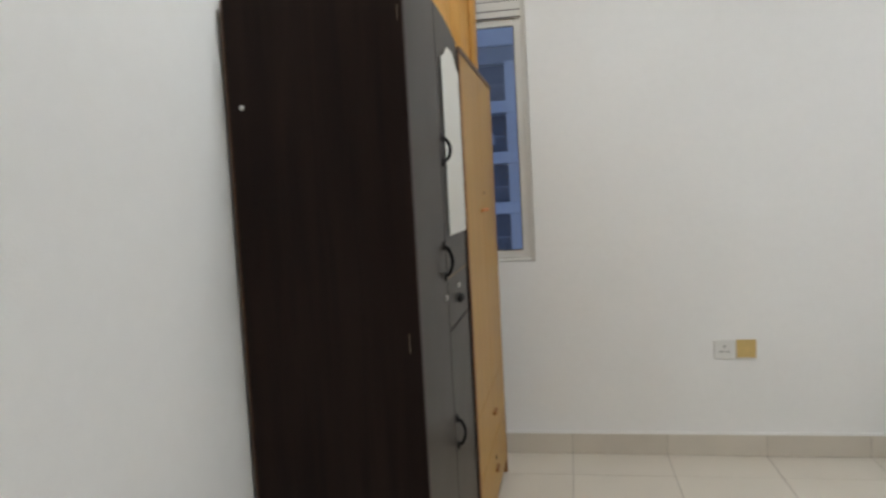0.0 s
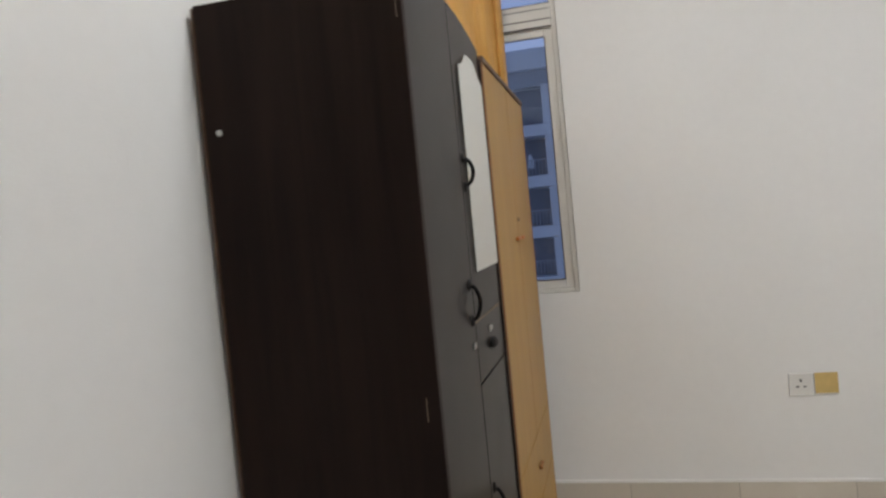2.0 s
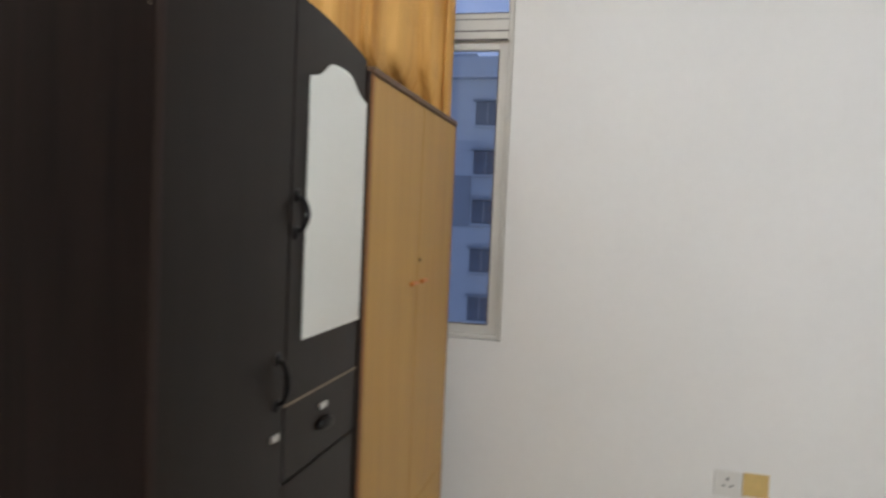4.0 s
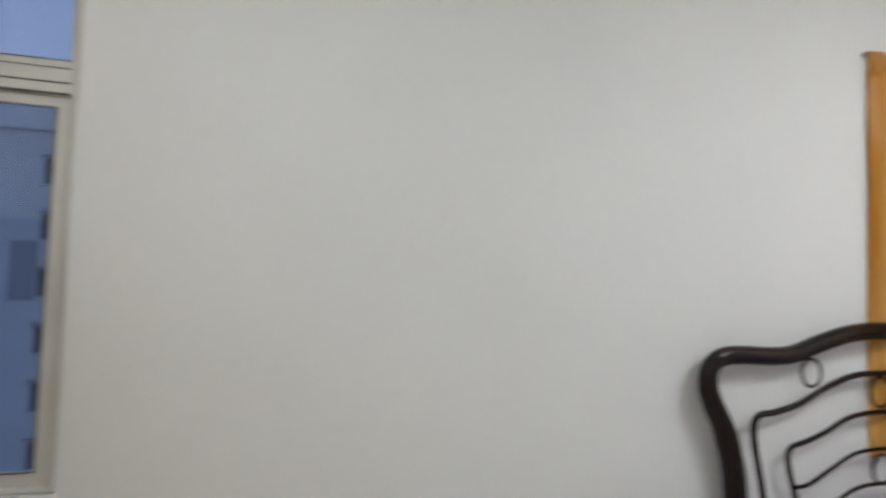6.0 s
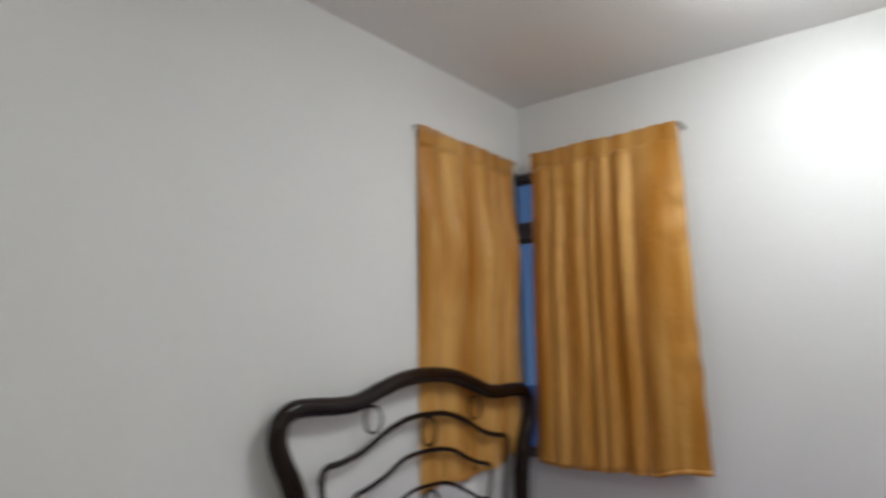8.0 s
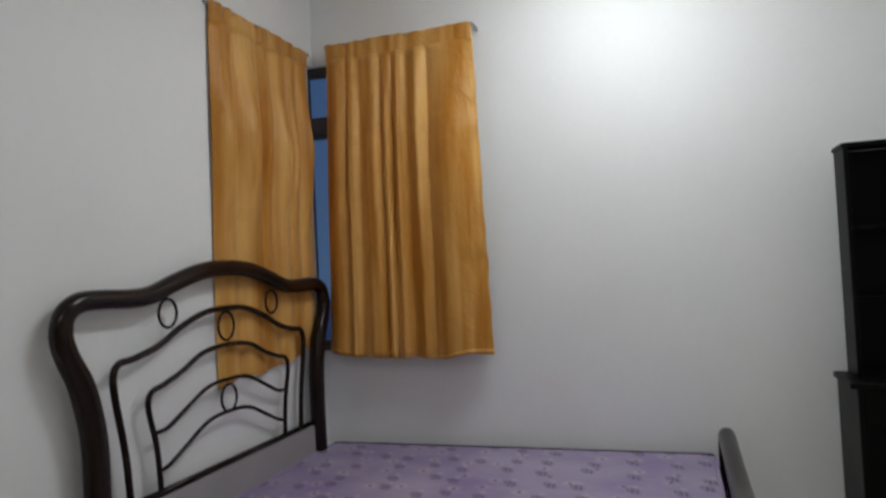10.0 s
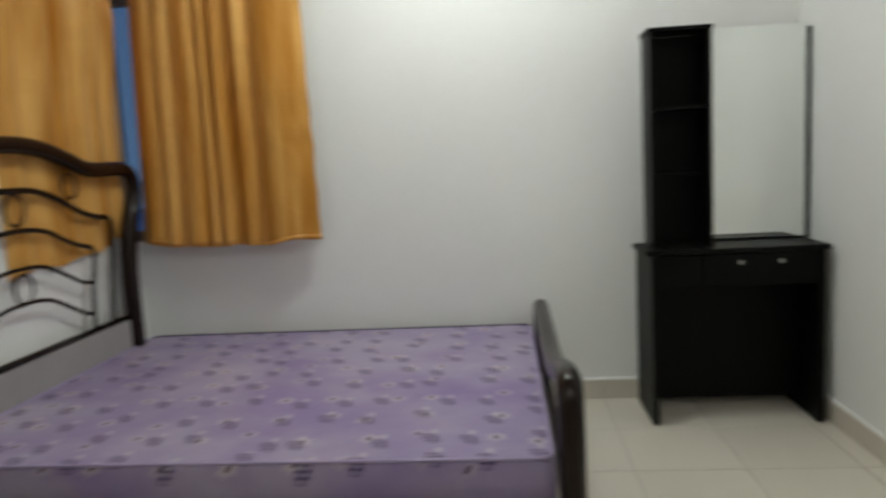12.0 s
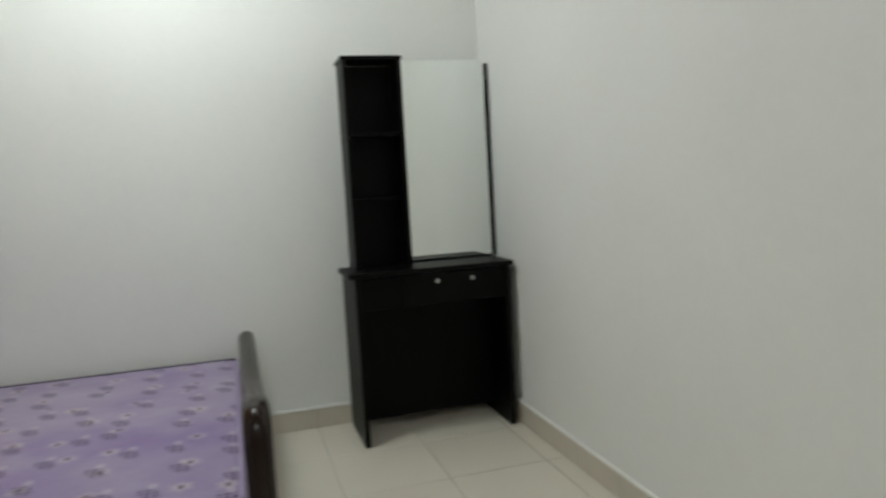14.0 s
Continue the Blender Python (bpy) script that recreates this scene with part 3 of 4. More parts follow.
# ---- beech wardrobe ----
BX, BY0, BY1, BZ = 0.222, 2.962, 3.786, 1.626
beech = thing("wardrobe", "light beech laminate wardrobe with two bottom drawers", "wardrobe", base=(0.03, 3.37, 0))
for y in (BY0, BY1 - 0.016):
    part("side_panel", blk(XL + 0.02, BX + 0.018, y, y + 0.016, 0, BZ - 0.016, bevel=0.0015), M_BEECH_EDGE, beech, "orange brown edged side board")
part("back_panel", blk(XL + 0.022, XL + 0.028, BY0 + 0.016, BY1 - 0.016, 0.05, BZ - 0.02), M_BEECH, beech)
part("top_board", blk(XL + 0.02, BX + 0.022, BY0 - 0.002, BY1 + 0.004, BZ - 0.015, BZ, bevel=0.003), M_BROWN_TOP, beech, "brown edged top board")
part("plinth", blk(XL + 0.05, BX - 0.01, BY0 + 0.016, BY1 - 0.016, 0, 0.06), M_BEECH_EDGE, beech)
mid = 3.385
for ya, yb, py in ((BY0 + 0.017, mid - 0.0015, mid - 0.05), (mid + 0.0015, BY1 - 0.0165, mid + 0.05)):
    d = part("door", blk(BX + 0.001, BX + 0.018, ya, yb, 0.492, BZ - 0.018, bevel=0.0015), M_BEECH, beech, "beech laminate door")
    part("handle", blk(BX + 0.018, BX + 0.03, py - 0.028, py + 0.028, 1.124, 1.136, bevel=0.004), M_PULL, d, "orange wooden pull")
    if py > mid:
        bm = lathe(bmesh.new(), [(0.006, 0.0), (0.006, 0.0015), (0.004, 0.003)], 12)
        bm.transform(Matrix.Translation((BX + 0.018, mid + 0.012, 1.19)) @ Matrix.Rotation(radians(90), 4, "Y"))
        part("keyhole", bm, M_BLACK, d, "dark keyhole")
for z0, z1 in ((0.288, 0.488), (0.066, 0.284)):
    d = part("drawer", blk(BX + 0.001, BX + 0.018, BY0 + 0.017, BY1 - 0.0165, z0, z1, bevel=0.0015), M_BEECH, beech, "beech laminate drawer front")
    zm = (z0 + z1) / 2
    part("handle", blk(BX + 0.018, BX + 0.03, mid - 0.03, mid + 0.03, zm - 0.006, zm + 0.006, bevel=0.004), M_BEECH_EDGE, d, "worn brown wooden pull")
    if z0 < 0.2:
        bm = lathe(bmesh.new(), [(0.006, 0.0), (0.006, 0.0015), (0.004, 0.003)], 12)
        bm.transform(Matrix.Translation((BX + 0.018, mid, zm + 0.04)) @ Matrix.Rotation(radians(90), 4, "Y"))
        part("keyhole", bm, M_BLACK, d, "dark keyhole")


# ---- curtains ----
def curtain(name, label, axis, u0, u1, z0, z1, plane, sign, folds, seed, flare=0.03, lift=0.0, bunch=0.0, off=0.022, squash=0.0, widths=None, fold=0.042, spread=0.0, hem_rise=0.0, crease=0.0):
    """A hanging panel: u along the wall, pleats towards the room (sign). The header is gathered on a rod."""
    rnd = random.Random(seed)
    cur = thing(name, label, "curtain", "gold window curtains", base=((u0 + u1) / 2, plane, z0) if axis == "x" else (plane, (u0 + u1) / 2, z0))
    # uneven folds: each has its own width, depth, drift and softness
    wid = widths or [rnd.uniform(0.5, 1.6) for _ in range(folds)]
    edges = [0.0]
    for w in wid:
        edges.append(edges[-1] + w / sum(wid))
    deep = [min(1.25, rnd.uniform(0.5, 0.85) * (wid[k] * folds / sum(wid)) ** 0.7) for k in range(folds)]
    drift = [rnd.uniform(-0.02, 0.02) for _ in range(folds + 1)]
    start = [rnd.uniform(0.0, 0.35) for _ in range(folds)]
    skew = [rnd.uniform(0.7, 1.45) for _ in range(folds)]
    round_off = [rnd.uniform(0.8, 1.5) for _ in range(folds)]
    nu, nz = folds * 26, 44

    def surf(i, k, za, zb, header):
        s, t = i / nu, k / nz
        z = za + (zb - za) * t
        low = 1 - (z - z0) / (z1 - z0)
        d = 0.0
        for j in range(folds):
            a, b = edges[j] + drift[j] * low, edges[j + 1] + drift[j + 1] * low
            if a <= s <= b or (j == folds - 1 and s > b) or (j == 0 and s < a):
                q = min(1, max(0, (s - a) / max(b - a, 1e-6)))
                grow = min(1, max(0.3, (low + 0.06 - start[j] * 0.4) / 0.3))
                bulge = math.sin(math.pi * q ** skew[j]) ** round_off[j] if 0 < q < 1 else 0.0
                d = (0.006 + fold * deep[j] * grow) * bulge
                d += 0.004 * math.sin(2 * math.pi * q * (1 + j % 3) + 3 * low + j) * grow * bulge
        if header:
            d = 0.007 + (0.0028 * math.sin(s * folds * 13 + seed + 3 * math.sin(s * 9)) + 0.002 * math.sin(s * 61 + 4 * math.sin(s * 5))) * (0.6 + 0.4 * math.sin(s * 19 + seed))
            z += (0.002 * math.sin(s * folds * 8.5 + seed) + 0.003 * math.sin(s * 13)) * t
        d += 0.003 * math.sin(6 * t + 5 * s + seed) * low
        mid_u = (u0 + u1) / 2
        u = mid_u + (u0 + (u1 - u0) * s - mid_u) * (1 + flare * low) + 0.003 * math.sin(5 * z + seed) * low
        u += spread * s * low
        if lift:
            z += lift * low * (s - 0.5) ** 2 * 4 - lift * 0.3 * low
        z += (0.004 * math.sin(17 * s + seed) + 0.006 * math.sin(2 * math.pi * s * folds * 0.5 + seed)) * low * low
        if crease:
            e = max(0.0, 1 - s / 0.17)
            d += crease * e * math.sin(24 * z + 2 * math.sin(9 * z)) * (0.4 + 0.6 * low)
            u -= 0.2 * crease * e * math.sin(29 * z + 1.5) * low
        if hem_rise:
            z += hem_rise * low * low * min(1, max(0, (s - 0.55) / 0.3))
        if bunch:
            d += bunch * (1 - s) ** 1.3 * min(1, max(0, (z - 1.66) / 0.16)) * (1 - 0.5 * max(0, (z - 2.0) / 0.5))
        base_off = off
        if squash:
            k2 = min(1, max(0, (squash + 0.6 - z) / 0.6))
            k2 = k2 * k2 * (3 - 2 * k2)
            d, base_off = d * (1 - 0.75 * k2), off * (1 - k2) + 0.004 * k2
        v = plane + sign * (base_off + d)
        return (u, v, z) if axis == "x" else (v, u, z)

    def sheet(za, zb, header=False, i0=0, i1=None, proud=0.0, thick=0.003):
        bm = bmesh.new()
        i1 = nu if i1 is None else i1

        def at(i, k):
            p = Vector(surf(i, k, za, zb, header))
            p[1 if axis == "x" else 0] += sign * proud
            return p
        rows = [[bm.verts.new(at(i, k)) for i in range(i0, i1 + 1)] for k in range(nz + 1)]
        for k in range(nz):
            for i in range(i1 - i0):
                bm.faces.new((rows[k][i], rows[k][i + 1], rows[k + 1][i + 1], rows[k + 1][i])).smooth = True
        bmesh.ops.recalc_face_normals(bm, faces=bm.faces)
        r = bmesh.ops.solidify(bm, geom=list(bm.faces), thickness=thick)
        for f in bm.faces:
            f.smooth = True
        return bm

    part("panel", sheet(z0, z1 - 0.083), M_CURTAIN, cur)
    part("header", sheet(z1 - 0.090, z1, header=True), M_CURTAIN, cur, "gathered header band of gold satin")
    part("hem", sheet(z0 - 0.001, z0 + 0.026, proud=0.0025, thick=0.002), M_CURTAIN, cur, "stitched lower hem of gold satin")
    return cur


def curtain_rod(label, axis, u0, u1, plane, z, sign, off=0.028):
    base = ((u0 + u1) / 2, plane, z) if axis == "x" else (plane, (u0 + u1) / 2, z)
    rod = thing("curtain_rod", label, "curtain rod", "window curtain rods", base=base)
    v = plane + sign * off

    def at(u, d, zz):
        return (u, d, zz) if axis == "x" else (d, u, zz)
    part("pole", tube(bmesh.new(), [at(u0, v, z), at((u0 + u1) / 2, v, z), at(u1, v, z)], 0.006, 10), M_ROD, rod)
    for u in (u0, u1):
        e = 0.007
        part("bracket", blk(u - e, u + e, min(plane, v + sign * 0.01), max(plane, v + sign * 0.01), z - 0.009, z + 0.009, bevel=0.003) if axis == "x"
             else blk(min(plane, v + sign * 0.01), max(plane, v + sign * 0.01), u - e, u + e, z - 0.009, z + 0.009, bevel=0.003), M_ROD, rod, "small steel hook bracket")
    return rod


curtain_rod("thin steel curtain rod over the narrow window", "x", XL + 0.015, 0.185, YF, 2.478, -1)
curtain("curtain", "gold satin curtain drawn aside behind the wardrobe", "x", XL + 0.02, 0.172, 0.86, 2.49, YF, -1, 6, 3, flare=0.0, bunch=0.68)
curtain_rod("thin steel curtain rod on the wall behind the bed", "x", 3.265, 4.115, YF, 2.462, -1, 0.014)
curtain("curtain", "gold satin curtain hanging behind the headboard", "x", 3.275, 4.10, 0.855, 2.475, YF, -1, 6, 11, flare=0.07, lift=-0.02, squash=1.40, off=0.010, widths=[1.3, 1.7, 0.7, 1.5, 0.8, 1.1], fold=0.085, hem_rise=0.06)
curtain_rod("thin steel curtain rod over the corner window", "y", 3.062, 3.868, XR, 2.483, -1, 0.088)
curtain("curtain", "gold satin curtain with deep pleats over the corner window", "y", 3.066, 3.866, 0.85, 2.495, XR, -1, 7, 5, flare=0.065, lift=0.02, off=0.085, fold=0.052, spread=0.028, widths=[2.6, 1.2, 0.8, 0.7, 1.3, 0.7, 1.2], crease=0.010)

# ---- bed ----
BC = 3.262
HY = 3.952
bed = thing("bed", "queen bed frame of dark brown metal tube with scrolled headboard", "bed", base=(BC, 2.97, 0))


def mirrored(half):
    """Outline left to right from its left half, whose last point lies on the centre line."""
    return half + [(2 * BC - x, z) for x, z in half[-2::-1]]


def in_head(pts, steps=6, y=HY):
    return [(BC + (p.x - BC) * 1.015, y, p.y) for p in spline([(x, z, 0) for x, z in pts], steps)]


def flat_tube(pts, r, depth=0.8, y=HY, sides=12):
    """A tube flattened across the board."""
    bm = tube(bmesh.new(), pts, r, sides)
    for v in bm.verts:
        v.co.y = y + (v.co.y - y) * depth
    return bm


head_half = [(2.557, 0.0), (2.557, 0.25), (2.557, 0.48), (2.559, 0.66), (2.551, 0.82), (2.515, 0.97), (2.463, 1.075), (2.445, 1.140), (2.459, 1.200),
             (2.512, 1.234), (2.597, 1.240), (2.727, 1.236), (2.827, 1.244), (2.957, 1.285), (3.107, 1.322), (BC, 1.333)]
head_pts = in_head(mirrored(head_half))
head_r = [0.034 + 0.008 * min(1, max(0, (1.20 - p[2]) / 0.25)) for p in head_pts]
bm = flat_tube(head_pts, head_r, 0.92)
bm.transform(Matrix.Translation((0, -0.012, 0)))
part("headboard_tube", bm, M_BEDMETAL, bed)
part("corner_block", blk(2.485, 2.612, HY - 0.10, HY - 0.036, 0.13, 0.365, bevel=0.008), M_BEDMETAL, bed)
part("head_rail", flat_tube([(2.567, HY, 0.540), (BC, HY, 0.542), (2 * BC - 2.567, HY, 0.544)], 0.013, 1.0), M_BEDMETAL, bed)
part("head_board", blk(2.579, 2 * BC - 2.579, HY - 0.012, HY + 0.010, 0.20, 0.528, bevel=0.004), M_BEDBOARD, bed, "smooth grey board between the head posts")
outer = [(2.709, 0.541), (2.692, 0.72), (2.657, 0.905), (2.652, 0.985), (2.679, 1.022), (2.747, 1.030), (2.867, 1.060), (2.987, 1.115), (3.127, 1.158), (BC, 1.166)]
part("scroll_bar", flat_tube(in_head(mirrored(outer)), 0.0125, 1.0, sides=9), M_BEDMETAL, bed)
inner = [(2.852, 0.541), (2.839, 0.70), (2.809, 0.82), (2.805, 0.875), (2.829, 0.905), (2.887, 0.918), (2.987, 0.951), (3.107, 1.002), (BC, 1.017)]
part("scroll_bar", flat_tube(in_head(mirrored(inner)), 0.0105, 1.0, sides=9), M_BEDMETAL, bed)
for z, h in ((0.757, 0.118), (0.622, 0.122)):
    x0 = 2.830 if z > 0.7 else 2.846
    wave = [(x0, z - 0.002), (2.897, z + 0.004), (2.997, z + h * 0.42), (3.127, z + h * 0.9), (BC, z + h)]
    part("scroll_bar", flat_tube(in_head(mirrored(wave)), 0.0085, 1.0, sides=8), M_BEDMETAL, bed)
for x, z, r in ((2.915, 1.172, 0.052), (2 * BC - 2.915, 1.172, 0.052), (BC, 1.094, 0.058), (BC, 0.798, 0.056)):
    ring = [(x + r * 0.92 * math.cos(2 * math.pi * k / 28), HY, z + r * math.sin(2 * math.pi * k / 28)) for k in range(28)]
    part("ring", tube(bmesh.new(), ring, 0.0055, 8, closed=True), M_BEDMETAL, bed)
FY = 2.008
foot_pts = [(2.585, 0.0), (2.585, 0.30), (2.582, 0.48), (2.590, 0.556), (2.632, 0.592), (2.73, 0.586), (2.88, 0.552), (3.05, 0.502),
            (3.25, 0.478), (3.45, 0.475), (3.70, 0.485), (3.95, 0.497), (4.06, 0.497), (4.105, 0.455), (4.115, 0.33), (4.115, 0.0)]
part("footboard_tube", flat_tube([(p.x, FY, p.y) for p in spline([(x, z, 0) for x, z in foot_pts], 6)], 0.037, 0.95, FY), M_BEDMETAL, bed)
part("foot_rail", blk(2.60, 4.10, FY - 0.012, FY + 0.018, 0.16, 0.285, bevel=0.004), M_BEDMETAL, bed)
for x in (2.588, 4.112):
    part("side_rail", blk(x - 0.013, x + 0.013, FY + 0.03, HY - 0.02, 0.17, 0.272, bevel=0.004), M_BEDMETAL, bed)
for y in (2.35, 2.85, 3.35):
    part("slat", blk(2.601, 4.099, y - 0.05, y + 0.05, 0.215, 0.232, bevel=0.003), M_BEDBOARD, bed)
part("platform", blk(2.602, 4.098, FY + 0.045, HY - 0.04, 0.232, 0.246, bevel=0.003), M_BEDBOARD, bed)

# ---- mattress ----
MX0, MX1, MY0, MY1, MZ0, MZ1 = 2.604, 4.142, 2.050, 3.936, 0.277, 0.398
mattress = thing("mattress", "thin lilac mattress printed with flowers and cross-hatches", "mattress", base=(3.37, 2.96, MZ0))


def rounded_rect(x0, x1, y0, y1, r, n=7):
    pts = []
    for cx, cy, a0 in ((x1 - r, y1 - r, 0), (x0 + r, y1 - r, 90), (x0 + r, y0 + r, 180), (x1 - r, y0 + r, 270)):
        for k in range(n + 1):
            a = radians(a0 + 90 * k / n)
            pts.append((cx + r * math.cos(a), cy + r * math.sin(a)))
    return pts


bm = bmesh.new()
levels = [(0.012, MZ0 - 0.03), (0.0, MZ0 - 0.015), (-0.004, (MZ0 + MZ1) / 2), (0.0, MZ1 - 0.018), (0.006, MZ1 - 0.006), (0.02, MZ1)]
rings = []
for inset, z in levels:
    rings.append([bm.verts.new((x, y, z)) for x, y in rounded_rect(MX0 + inset, MX1 - inset, MY0 + inset, MY1 - inset, 0.035)])
for a, b in zip(rings, rings[1:]):
    for k in range(len(a)):
        bm.faces.new((a[k], a[(k + 1) % len(a)], b[(k + 1) % len(a)], b[k])).smooth = True
bm.faces.new(rings[0][::-1])
bm.faces.new(rings[-1])
bmesh.ops.recalc_face_normals(bm, faces=bm.faces)
part("cover", bm, M_MATTRESS, mattress)
edge = [(x, y, MZ1 - 0.002) for x, y in rounded_rect(MX0 + 0.006, MX1 - 0.006, MY0 + 0.006, MY1 - 0.006, 0.035)]
near = [p for p in edge if not (p[0] > MX1 - 0.03)]
far = sorted([p for p in edge if p[0] > MX1 - 0.04], key=lambda p: p[1])
start = max(range(len(edge)), key=lambda i: 1 if (edge[i][0] > MX1 - 0.03 and edge[(i + 1) % len(edge)][0] <= MX1 - 0.03) else 0)
loop = [edge[(start + 1 + i) % len(edge)] for i in range(len(near))]
part("piping", tube(bmesh.new(), loop, 0.0055, 8), M_PIPING, mattress, "pale lilac piped edge")
part("piping", tube(bmesh.new(), far, 0.0055, 8), M_PIPING_DARK, mattress, "dark piped edge along the wall")

# ---- bedside stool ----
stool = thing("bedside_stool", "low dark-stained wooden stool beside the headboard", "stool", base=(2.24, 3.74, 0))
part("top", blk(2.02, 2.468, 3.56, 3.965, 0.392, 0.422, bevel=0.006), M_NIGHT, stool)
for x in (2.04, 2.41):
    for y in (3.58, 3.91):
        part("leg", blk(x, x + 0.04, y, y + 0.04, 0, 0.392, bevel=0.004), M_NIGHT, stool)
for y in (3.585, 3.925):
    part("apron", blk(2.08, 2.41, y, y + 0.018, 0.30, 0.391), M_NIGHT, stool)

# ---- dressing table ----
DX, DB = 3.815, XR - 0.012
DY0, DY1, DTZ = 0.842, 1.548, 0.770
dresser = thing("dressing_table", "black-brown dressing table with mirror and shelf tower", "dressing table", base=(4.0, 1.19, 0))
for y in (DY0, DY1 - 0.022):
    out = [(DX + 0.012, 0), (DB - 0.02, 0), (DB - 0.02, DTZ - 0.024), (DX + 0.004, DTZ - 0.024), (DX, DTZ - 0.06), (DX, 0.012)]
    part("side_panel", prism(bmesh.new(), out, "y", y, y + 0.022, 0.0015), M_BLACKWOOD, dresser)
part("tabletop", blk(DX - 0.012, DB - 0.085, DY0 - 0.018, DY1 + 0.026, DTZ - 0.023, DTZ, bevel=0.004), M_BLACKWOOD, dresser)
part("back_panel", blk(4.050, 4.066, DY0 + 0.023, DY1 - 0.023, 0.045, DTZ - 0.025), M_BLACKWOOD, dresser)
part("drawer_box", blk(DX + 0.03, 4.048, DY0 + 0.026, DY1 - 0.026, 0.62, DTZ - 0.03), M_BLACKWOOD, dresser)
split = 1.335
for ya, yb in ((DY0 + 0.024, split - 0.0008), (split + 0.0008, DY1 - 0.024)):
    d = part("drawer", blk(DX + 0.008, DX + 0.026, ya, yb, 0.605, DTZ - 0.028, bevel=0.002), M_BLACKWOOD, dresser, "black-brown drawer front")
    if yb < split:
        for yk in (1.022, 1.184):
            bm = lathe(bmesh.new(), [(0.004, 0.0), (0.004, 0.009), (0.009, 0.012), (0.0105, 0.017), (0.0075, 0.021), (0.002, 0.0225)], 16)
            bm.transform(Matrix.Translation((DX + 0.008, yk, 0.708)) @ Matrix.Rotation(radians(-90), 4, "Y"))
            part("knob", bm, M_CHROME, d, "round chrome knob")
# shelf tower
TY0, TY1, TX, TZ, TB = 1.262, 1.520, 3.925, 1.700, 4.100
tower = part("shelf_tower", blk(TB - 0.012, TB - 0.004, TY0, TY1, DTZ + 0.001, TZ - 0.018), M_BLACKWOOD, dresser, "open black-brown shelf tower")
for y in (TY0, TY1 - 0.016):
    part("side_panel", blk(TX, TB - 0.012, y, y + 0.016, DTZ + 0.001, TZ - 0.018, bevel=0.0015), M_BLACKWOOD, tower)
part("top", blk(TX - 0.008, TB - 0.004, TY0 - 0.004, TY1 + 0.008, TZ - 0.017, TZ, bevel=0.003), M_BLACKWOOD, tower)
for z, back in ((1.07, 0.09), (1.357, 0.012)):
    part("shelf", blk(TX + back, TB - 0.012, TY0 + 0.016, TY1 - 0.016, z, z + 0.015, bevel=0.0015), M_BLACKWOOD, tower)
# mirror on its backing board
board = part("mirror_board", blk(4.066, 4.084, 0.804, TY0 - 0.001, DTZ + 0.001, 1.688, bevel=0.002), M_BLACKWOOD, dresser, "black-brown board behind the mirror")
part("mirror", blk(4.060, 4.0655, 0.828, TY0 - 0.003, DTZ + 0.008, 1.704, bevel=0.0012), M_MIRROR, board, "frameless rectangular mirror")

# ---- socket and blank plate ----
sock = thing("wall_socket", "white three-pin wall socket with a yellowed blank plate", "socket", base=(1.216, YF, 0.466))
plate = part("socket_plate", blk(1.130, 1.215, YF - 0.006, YF, 0.423, 0.509, bevel=0.003), M_WHITE_PLASTIC, sock, "white plastic socket plate")
for x, z, w, h in ((1.172, 0.481, 0.006, 0.011), (1.160, 0.458, 0.010, 0.005), (1.185, 0.458, 0.010, 0.005)):
    part("pin_hole", blk(x - w / 2, x + w / 2, YF - 0.0065, YF - 0.004, z - h / 2, z + h / 2), M_BLACK, plate, "dark pin slot")
plate = part("blank_plate", blk(1.217, 1.302, YF - 0.006, YF, 0.423, 0.509, bevel=0.003), M_WHITE_PLASTIC, sock, "white blank plate")
part("sticker", blk(1.220, 1.300, YF - 0.0075, YF - 0.0058, 0.431, 0.509, bevel=0.0006), M_YELLOW, plate, "yellowed paper cover")

# ---- ceiling lamps: a pair, set evenly about the middle of the room ----
LX, LY = 3.370, 2.345


def ceiling_lamp(x, y, glow):
    lamp = thing("ceiling_lamp", "round white flush ceiling lamp, switched on", "ceiling lamp", "pair of ceiling lamps", base=(x, y, ZC))
    part("base_ring", lathe(bmesh.new(), [(0.278, ZC - 0.0005), (0.278, ZC - 0.020), (0.264, ZC - 0.024)], 56, (x, y)), M_WHITE_PLASTIC, lamp, "white metal base ring")
    part("diffuser", lathe(bmesh.new(), [(0.270, ZC - 0.0245), (0.272, ZC - 0.072), (0.258, ZC - 0.093), (0.21, ZC - 0.106), (0.10, ZC - 0.113), (0.01, ZC - 0.114)], 56, (x, y)), glow, lamp, "glowing opal diffuser")
    return lamp


ceiling_lamp(LX, LY, M_LAMP)
# second lamp is unseen, inferred by symmetry; strength tuned to the wall brightness
ceiling_lamp(XL + XR - LX, LY, M_LAMP_DIM)

# ---- outside: ground and the block across the way ----
tagged(solid("ground", blk(-900, 900, 6, 1800, -36, -35.5), M_GROUND), "hazy bluish ground far below the window", "ground", kind="structure")
FB = 46.0
STOREY = 3.15
block = thing("apartment_building", "pale apartment block at dusk with dark windows and balconies", "building", base=(-6, FB, -35.5))
part("wall", blk(-40, 26, FB, FB + 14, -35.5, 10.35), M_FACADE, block)
part("roof", blk(-40.6, 26.6, FB - 0.5, FB + 14.5, 10.35, 11.7, bevel=0.1), M_SLAB, block, "pale concrete parapet along the roof")
part("parapet_box", blk(-13, -8.6, FB + 2, FB + 6, 11.7, 12.5, bevel=0.05), M_FACADE, block)
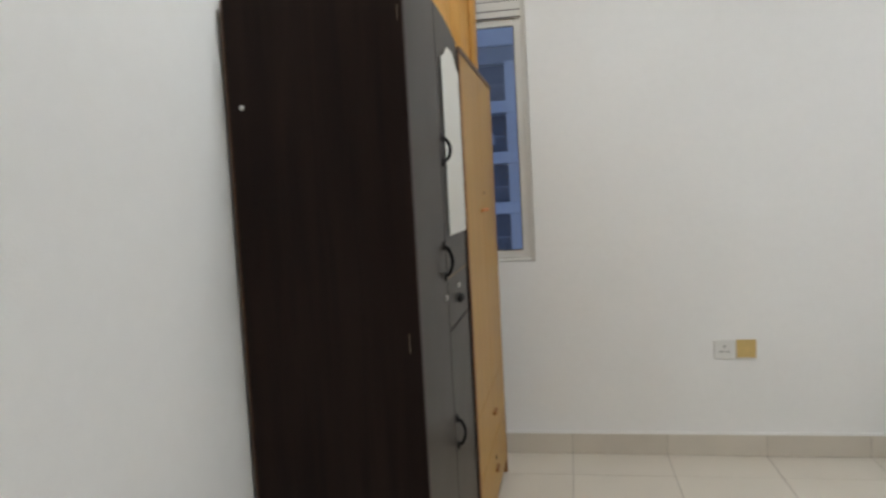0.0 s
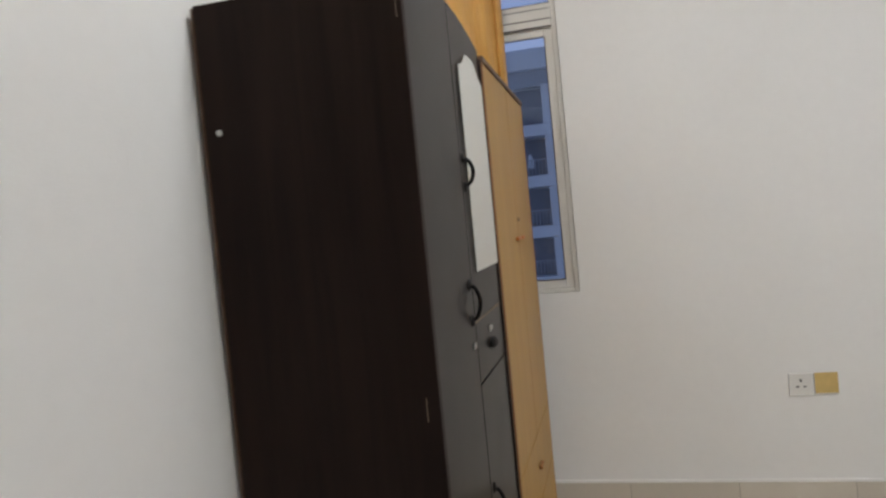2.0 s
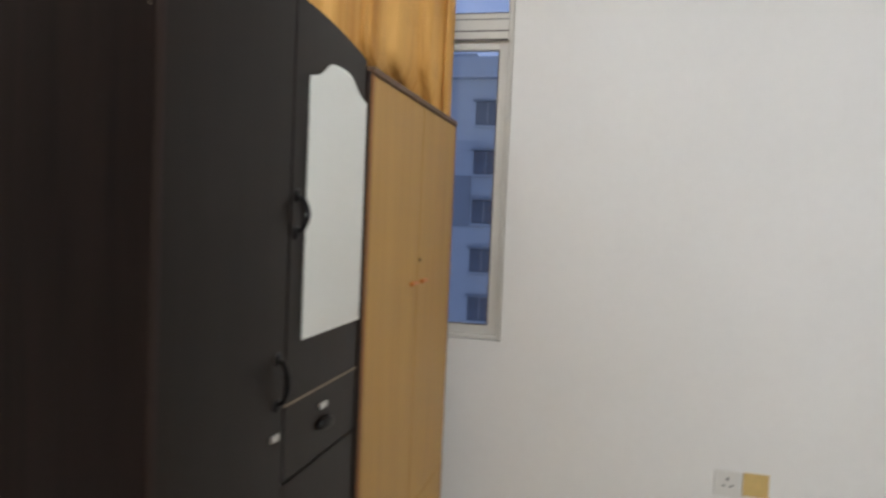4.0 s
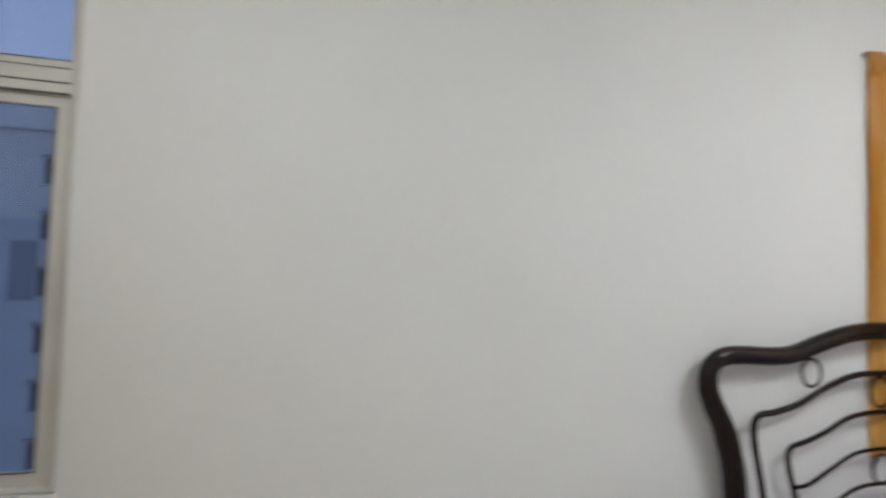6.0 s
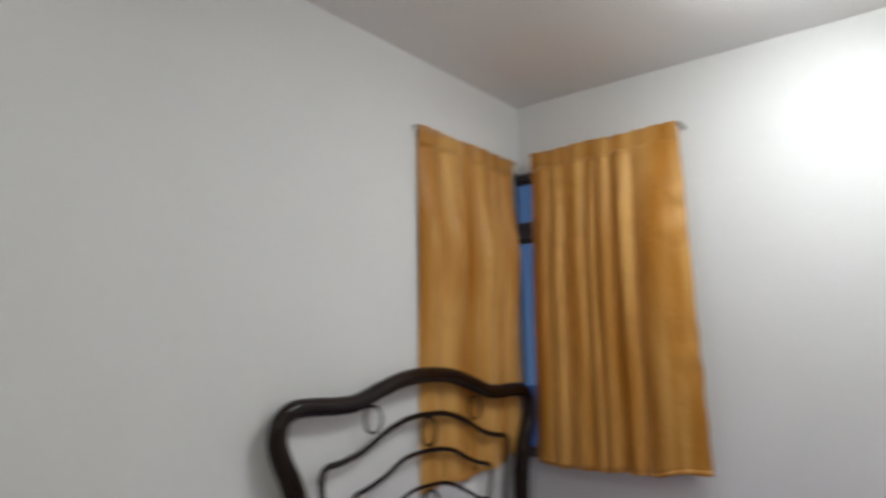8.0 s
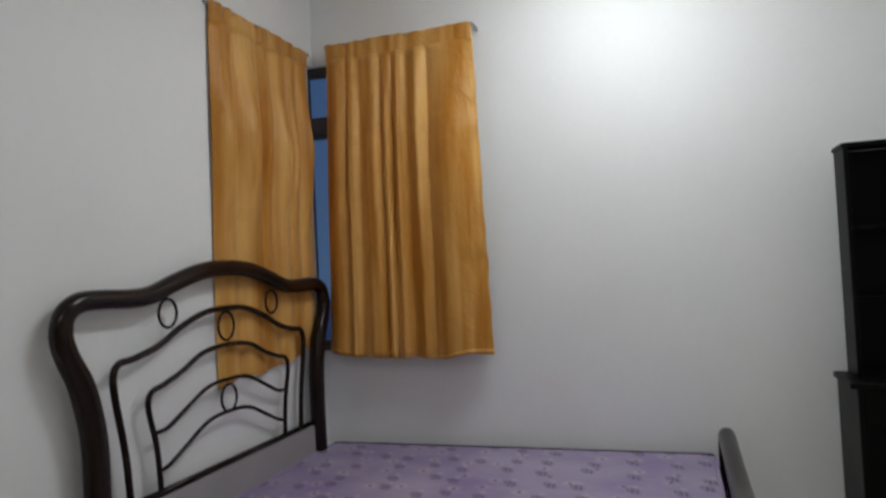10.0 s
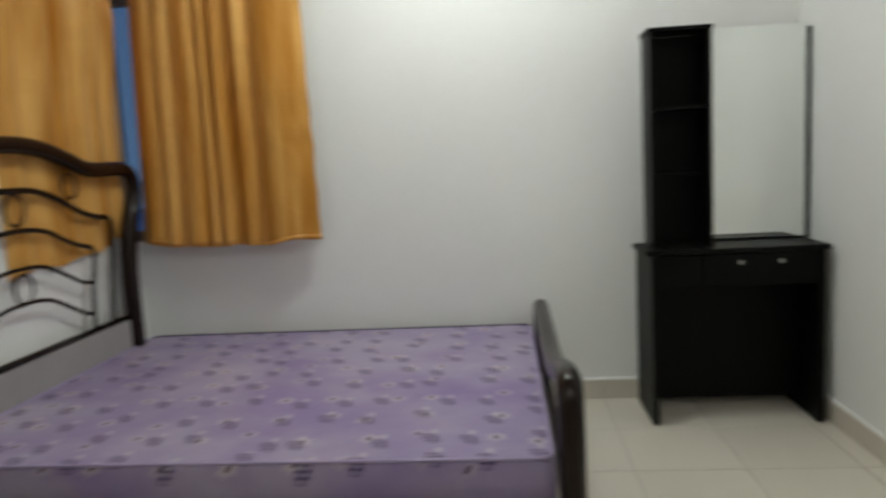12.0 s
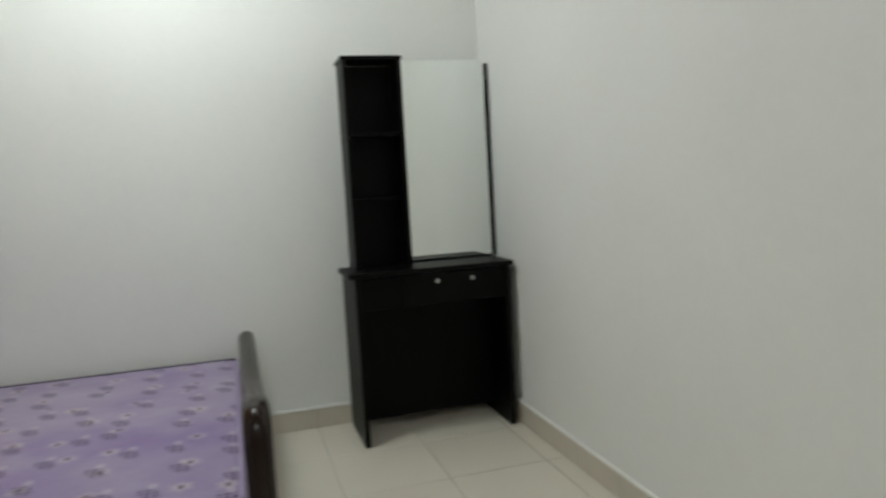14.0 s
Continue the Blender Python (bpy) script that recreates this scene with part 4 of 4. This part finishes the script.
# no recess is modelled: the bay's shade is only this panel's dark colour
part("bay_shade_panel", blk(-9.5, -8.2, FB - 0.06, FB - 0.002, 0.85, 4.15), M_FACADE_DARK, block, "flat panel coloured dark as the shade of a bay")
pane_me = mesh_of("window", blk(-0.78, 0.78, -0.05, 0.02, -0.74, 0.74, bevel=0.02), M_DARKGLASS)
sill_me = mesh_of("sill", blk(-0.9, 0.9, -0.22, -0.03, -0.88, -0.77, bevel=0.02), M_SLAB)
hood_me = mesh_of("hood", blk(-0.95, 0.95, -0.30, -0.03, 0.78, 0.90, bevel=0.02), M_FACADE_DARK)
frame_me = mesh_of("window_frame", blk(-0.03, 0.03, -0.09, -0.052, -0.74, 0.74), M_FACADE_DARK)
for st in range(9):
    for cx in (-24.0, -20.6, -16.4, -11.6, -7.3):
        w = new("window", pane_me)
        w.parent, w.location = block, (cx + 6, -0.04, 8.15 - st * STOREY + 35.5)
        for nm, me in (("sill", sill_me), ("hood", hood_me), ("window_frame", frame_me)):
            q = new(nm, me)
            q.parent = w
# added band whose dark colour stands for shade below the parapet
part("parapet_shade_band", blk(-5.2, 4.0, FB - 0.3, FB - 0.002, 9.3, 10.34), M_FACADE_DARK, block, "band coloured dark for the shade under the parapet")
# bays of balconies with pale beams, dark openings and railings between piers
for st in range(9):
    z = 6.85 - st * STOREY
    bal = part("balcony", blk(-5.2, 4.0, FB - 1.2, FB - 0.002, z - 0.72, z, bevel=0.03), M_SLAB, block, "pale balcony beam with railing")
    for xa, xb in ((-5.0, -3.1), (-2.3, -0.4), (0.4, 2.3)):
        part("door_opening", blk(xa, xb, FB - 0.06, FB - 0.003, z + 0.002, z + 2.35), M_DARKGLASS, bal)
        bm = bmesh.new()
        box(bm, xa, xb, FB - 1.17, FB - 1.12, z + 0.95, z + 1.0)
        n = 9
        for i in range(n):
            u = xa + (xb - xa) * (i + 0.5) / n
            box(bm, u - 0.02, u + 0.02, FB - 1.165, FB - 1.125, z, z + 0.95)
        part("railing", bm, M_FACADE_DARK, bal)
    for xa, xb in ((-3.1, -2.3), (-0.4, 0.4)):
        part("pier", blk(xa, xb, FB - 1.15, FB - 0.004, z + 0.002, z + STOREY - 0.724), M_FACADE, bal)
part("washing", prism(bmesh.new(), [(-4.35, 4.2), (-3.95, 4.15), (-3.9, 4.6), (-4.1, 5.1), (-4.25, 4.9)], "y", FB - 1.0, FB - 0.97), M_SLAB, block, "pale washing hung in a balcony")


# ---- skirting tiles ----
TS = 0.41
TX0, TY0T = 0.515 - 2 * TS, 1.300 - 2 * TS
GAP = 0.003
SKH = 0.092
skirting = tagged(new("baseboard"), "beige ceramic tile skirting with a thin white cap", "skirting", kind="structure")


def cuts(a, b, origin):
    """Stretches between a and b, cut on the tile grid."""
    k = math.floor((a - origin) / TS) + 1
    marks = [a]
    while origin + k * TS < b - 0.004:
        if origin + k * TS > a + 0.004:
            marks.append(origin + k * TS)
        k += 1
    marks.append(b)
    return list(zip(marks, marks[1:]))


runs = [("x", XL, XR, YF, -1), ("x", XL + 0.01, DX0, YB, 1), ("x", DX1, XR - 0.01, YB, 1), ("y", YB, YF - 0.011, XR, -1), ("y", YB, YF - 0.011, XL, 1)]
for axis, a, b, plane, sign in runs:
    p0, p1 = sorted((plane, plane + sign * 0.010))
    c0, c1 = sorted((plane, plane + sign * 0.0105))
    g0, g1 = sorted((plane, plane + sign * 0.008))
    for u, v in cuts(a, b, TX0 if axis == "x" else TY0T):
        u2, v2 = u + GAP / 2, v - GAP / 2
        part("skirting_tile", blk(u2, v2, p0, p1, 0.001, SKH, bevel=0.001, segments=1) if axis == "x" else blk(p0, p1, u2, v2, 0.001, SKH, bevel=0.001, segments=1), M_SKIRT, skirting)
    part("joint", blk(a, b, g0, g1, 0.0, SKH - 0.002) if axis == "x" else blk(g0, g1, a, b, 0.0, SKH - 0.002), M_GROUT, skirting, "grey joint filler")
    part("cap", blk(a, b, c0, c1, SKH + 0.0005, SKH + 0.011, bevel=0.002) if axis == "x" else blk(c0, c1, a, b, SKH + 0.0005, SKH + 0.011, bevel=0.002), M_CAP, skirting, "thin white plaster cap")

# ---- floor tiles ----
tile_cache = {}


def lay_tile(x0, x1, y0, y1):
    w, h = round(x1 - x0 - GAP, 4), round(y1 - y0 - GAP, 4)
    if w < 0.01 or h < 0.01:
        return
    if (w, h) not in tile_cache:
        tile_cache[(w, h)] = mesh_of("floor_tile", blk(-w / 2, w / 2, -h / 2, h / 2, -0.0035, 0.0, bevel=0.0012, segments=1), M_TILE)
    t = new("floor_tile", tile_cache[(w, h)])
    t.parent = floor
    t.location = ((x0 + x1) / 2, (y0 + y1) / 2, random.uniform(-0.0003, 0.0003))


for x0, x1 in cuts(XL, XR, TX0):
    for y0, y1 in cuts(YB, YF, TY0T):
        lay_tile(x0, x1, y0, y1)
for x0, x1 in cuts(-0.5, 1.5, TX0):
    for y0, y1 in cuts(-0.45, YB - TH, TY0T):
        lay_tile(x0, x1, y0, y1)
for x0, x1 in cuts(DX0, DX1, TX0):
    lay_tile(x0, x1, YB - TH, YB)
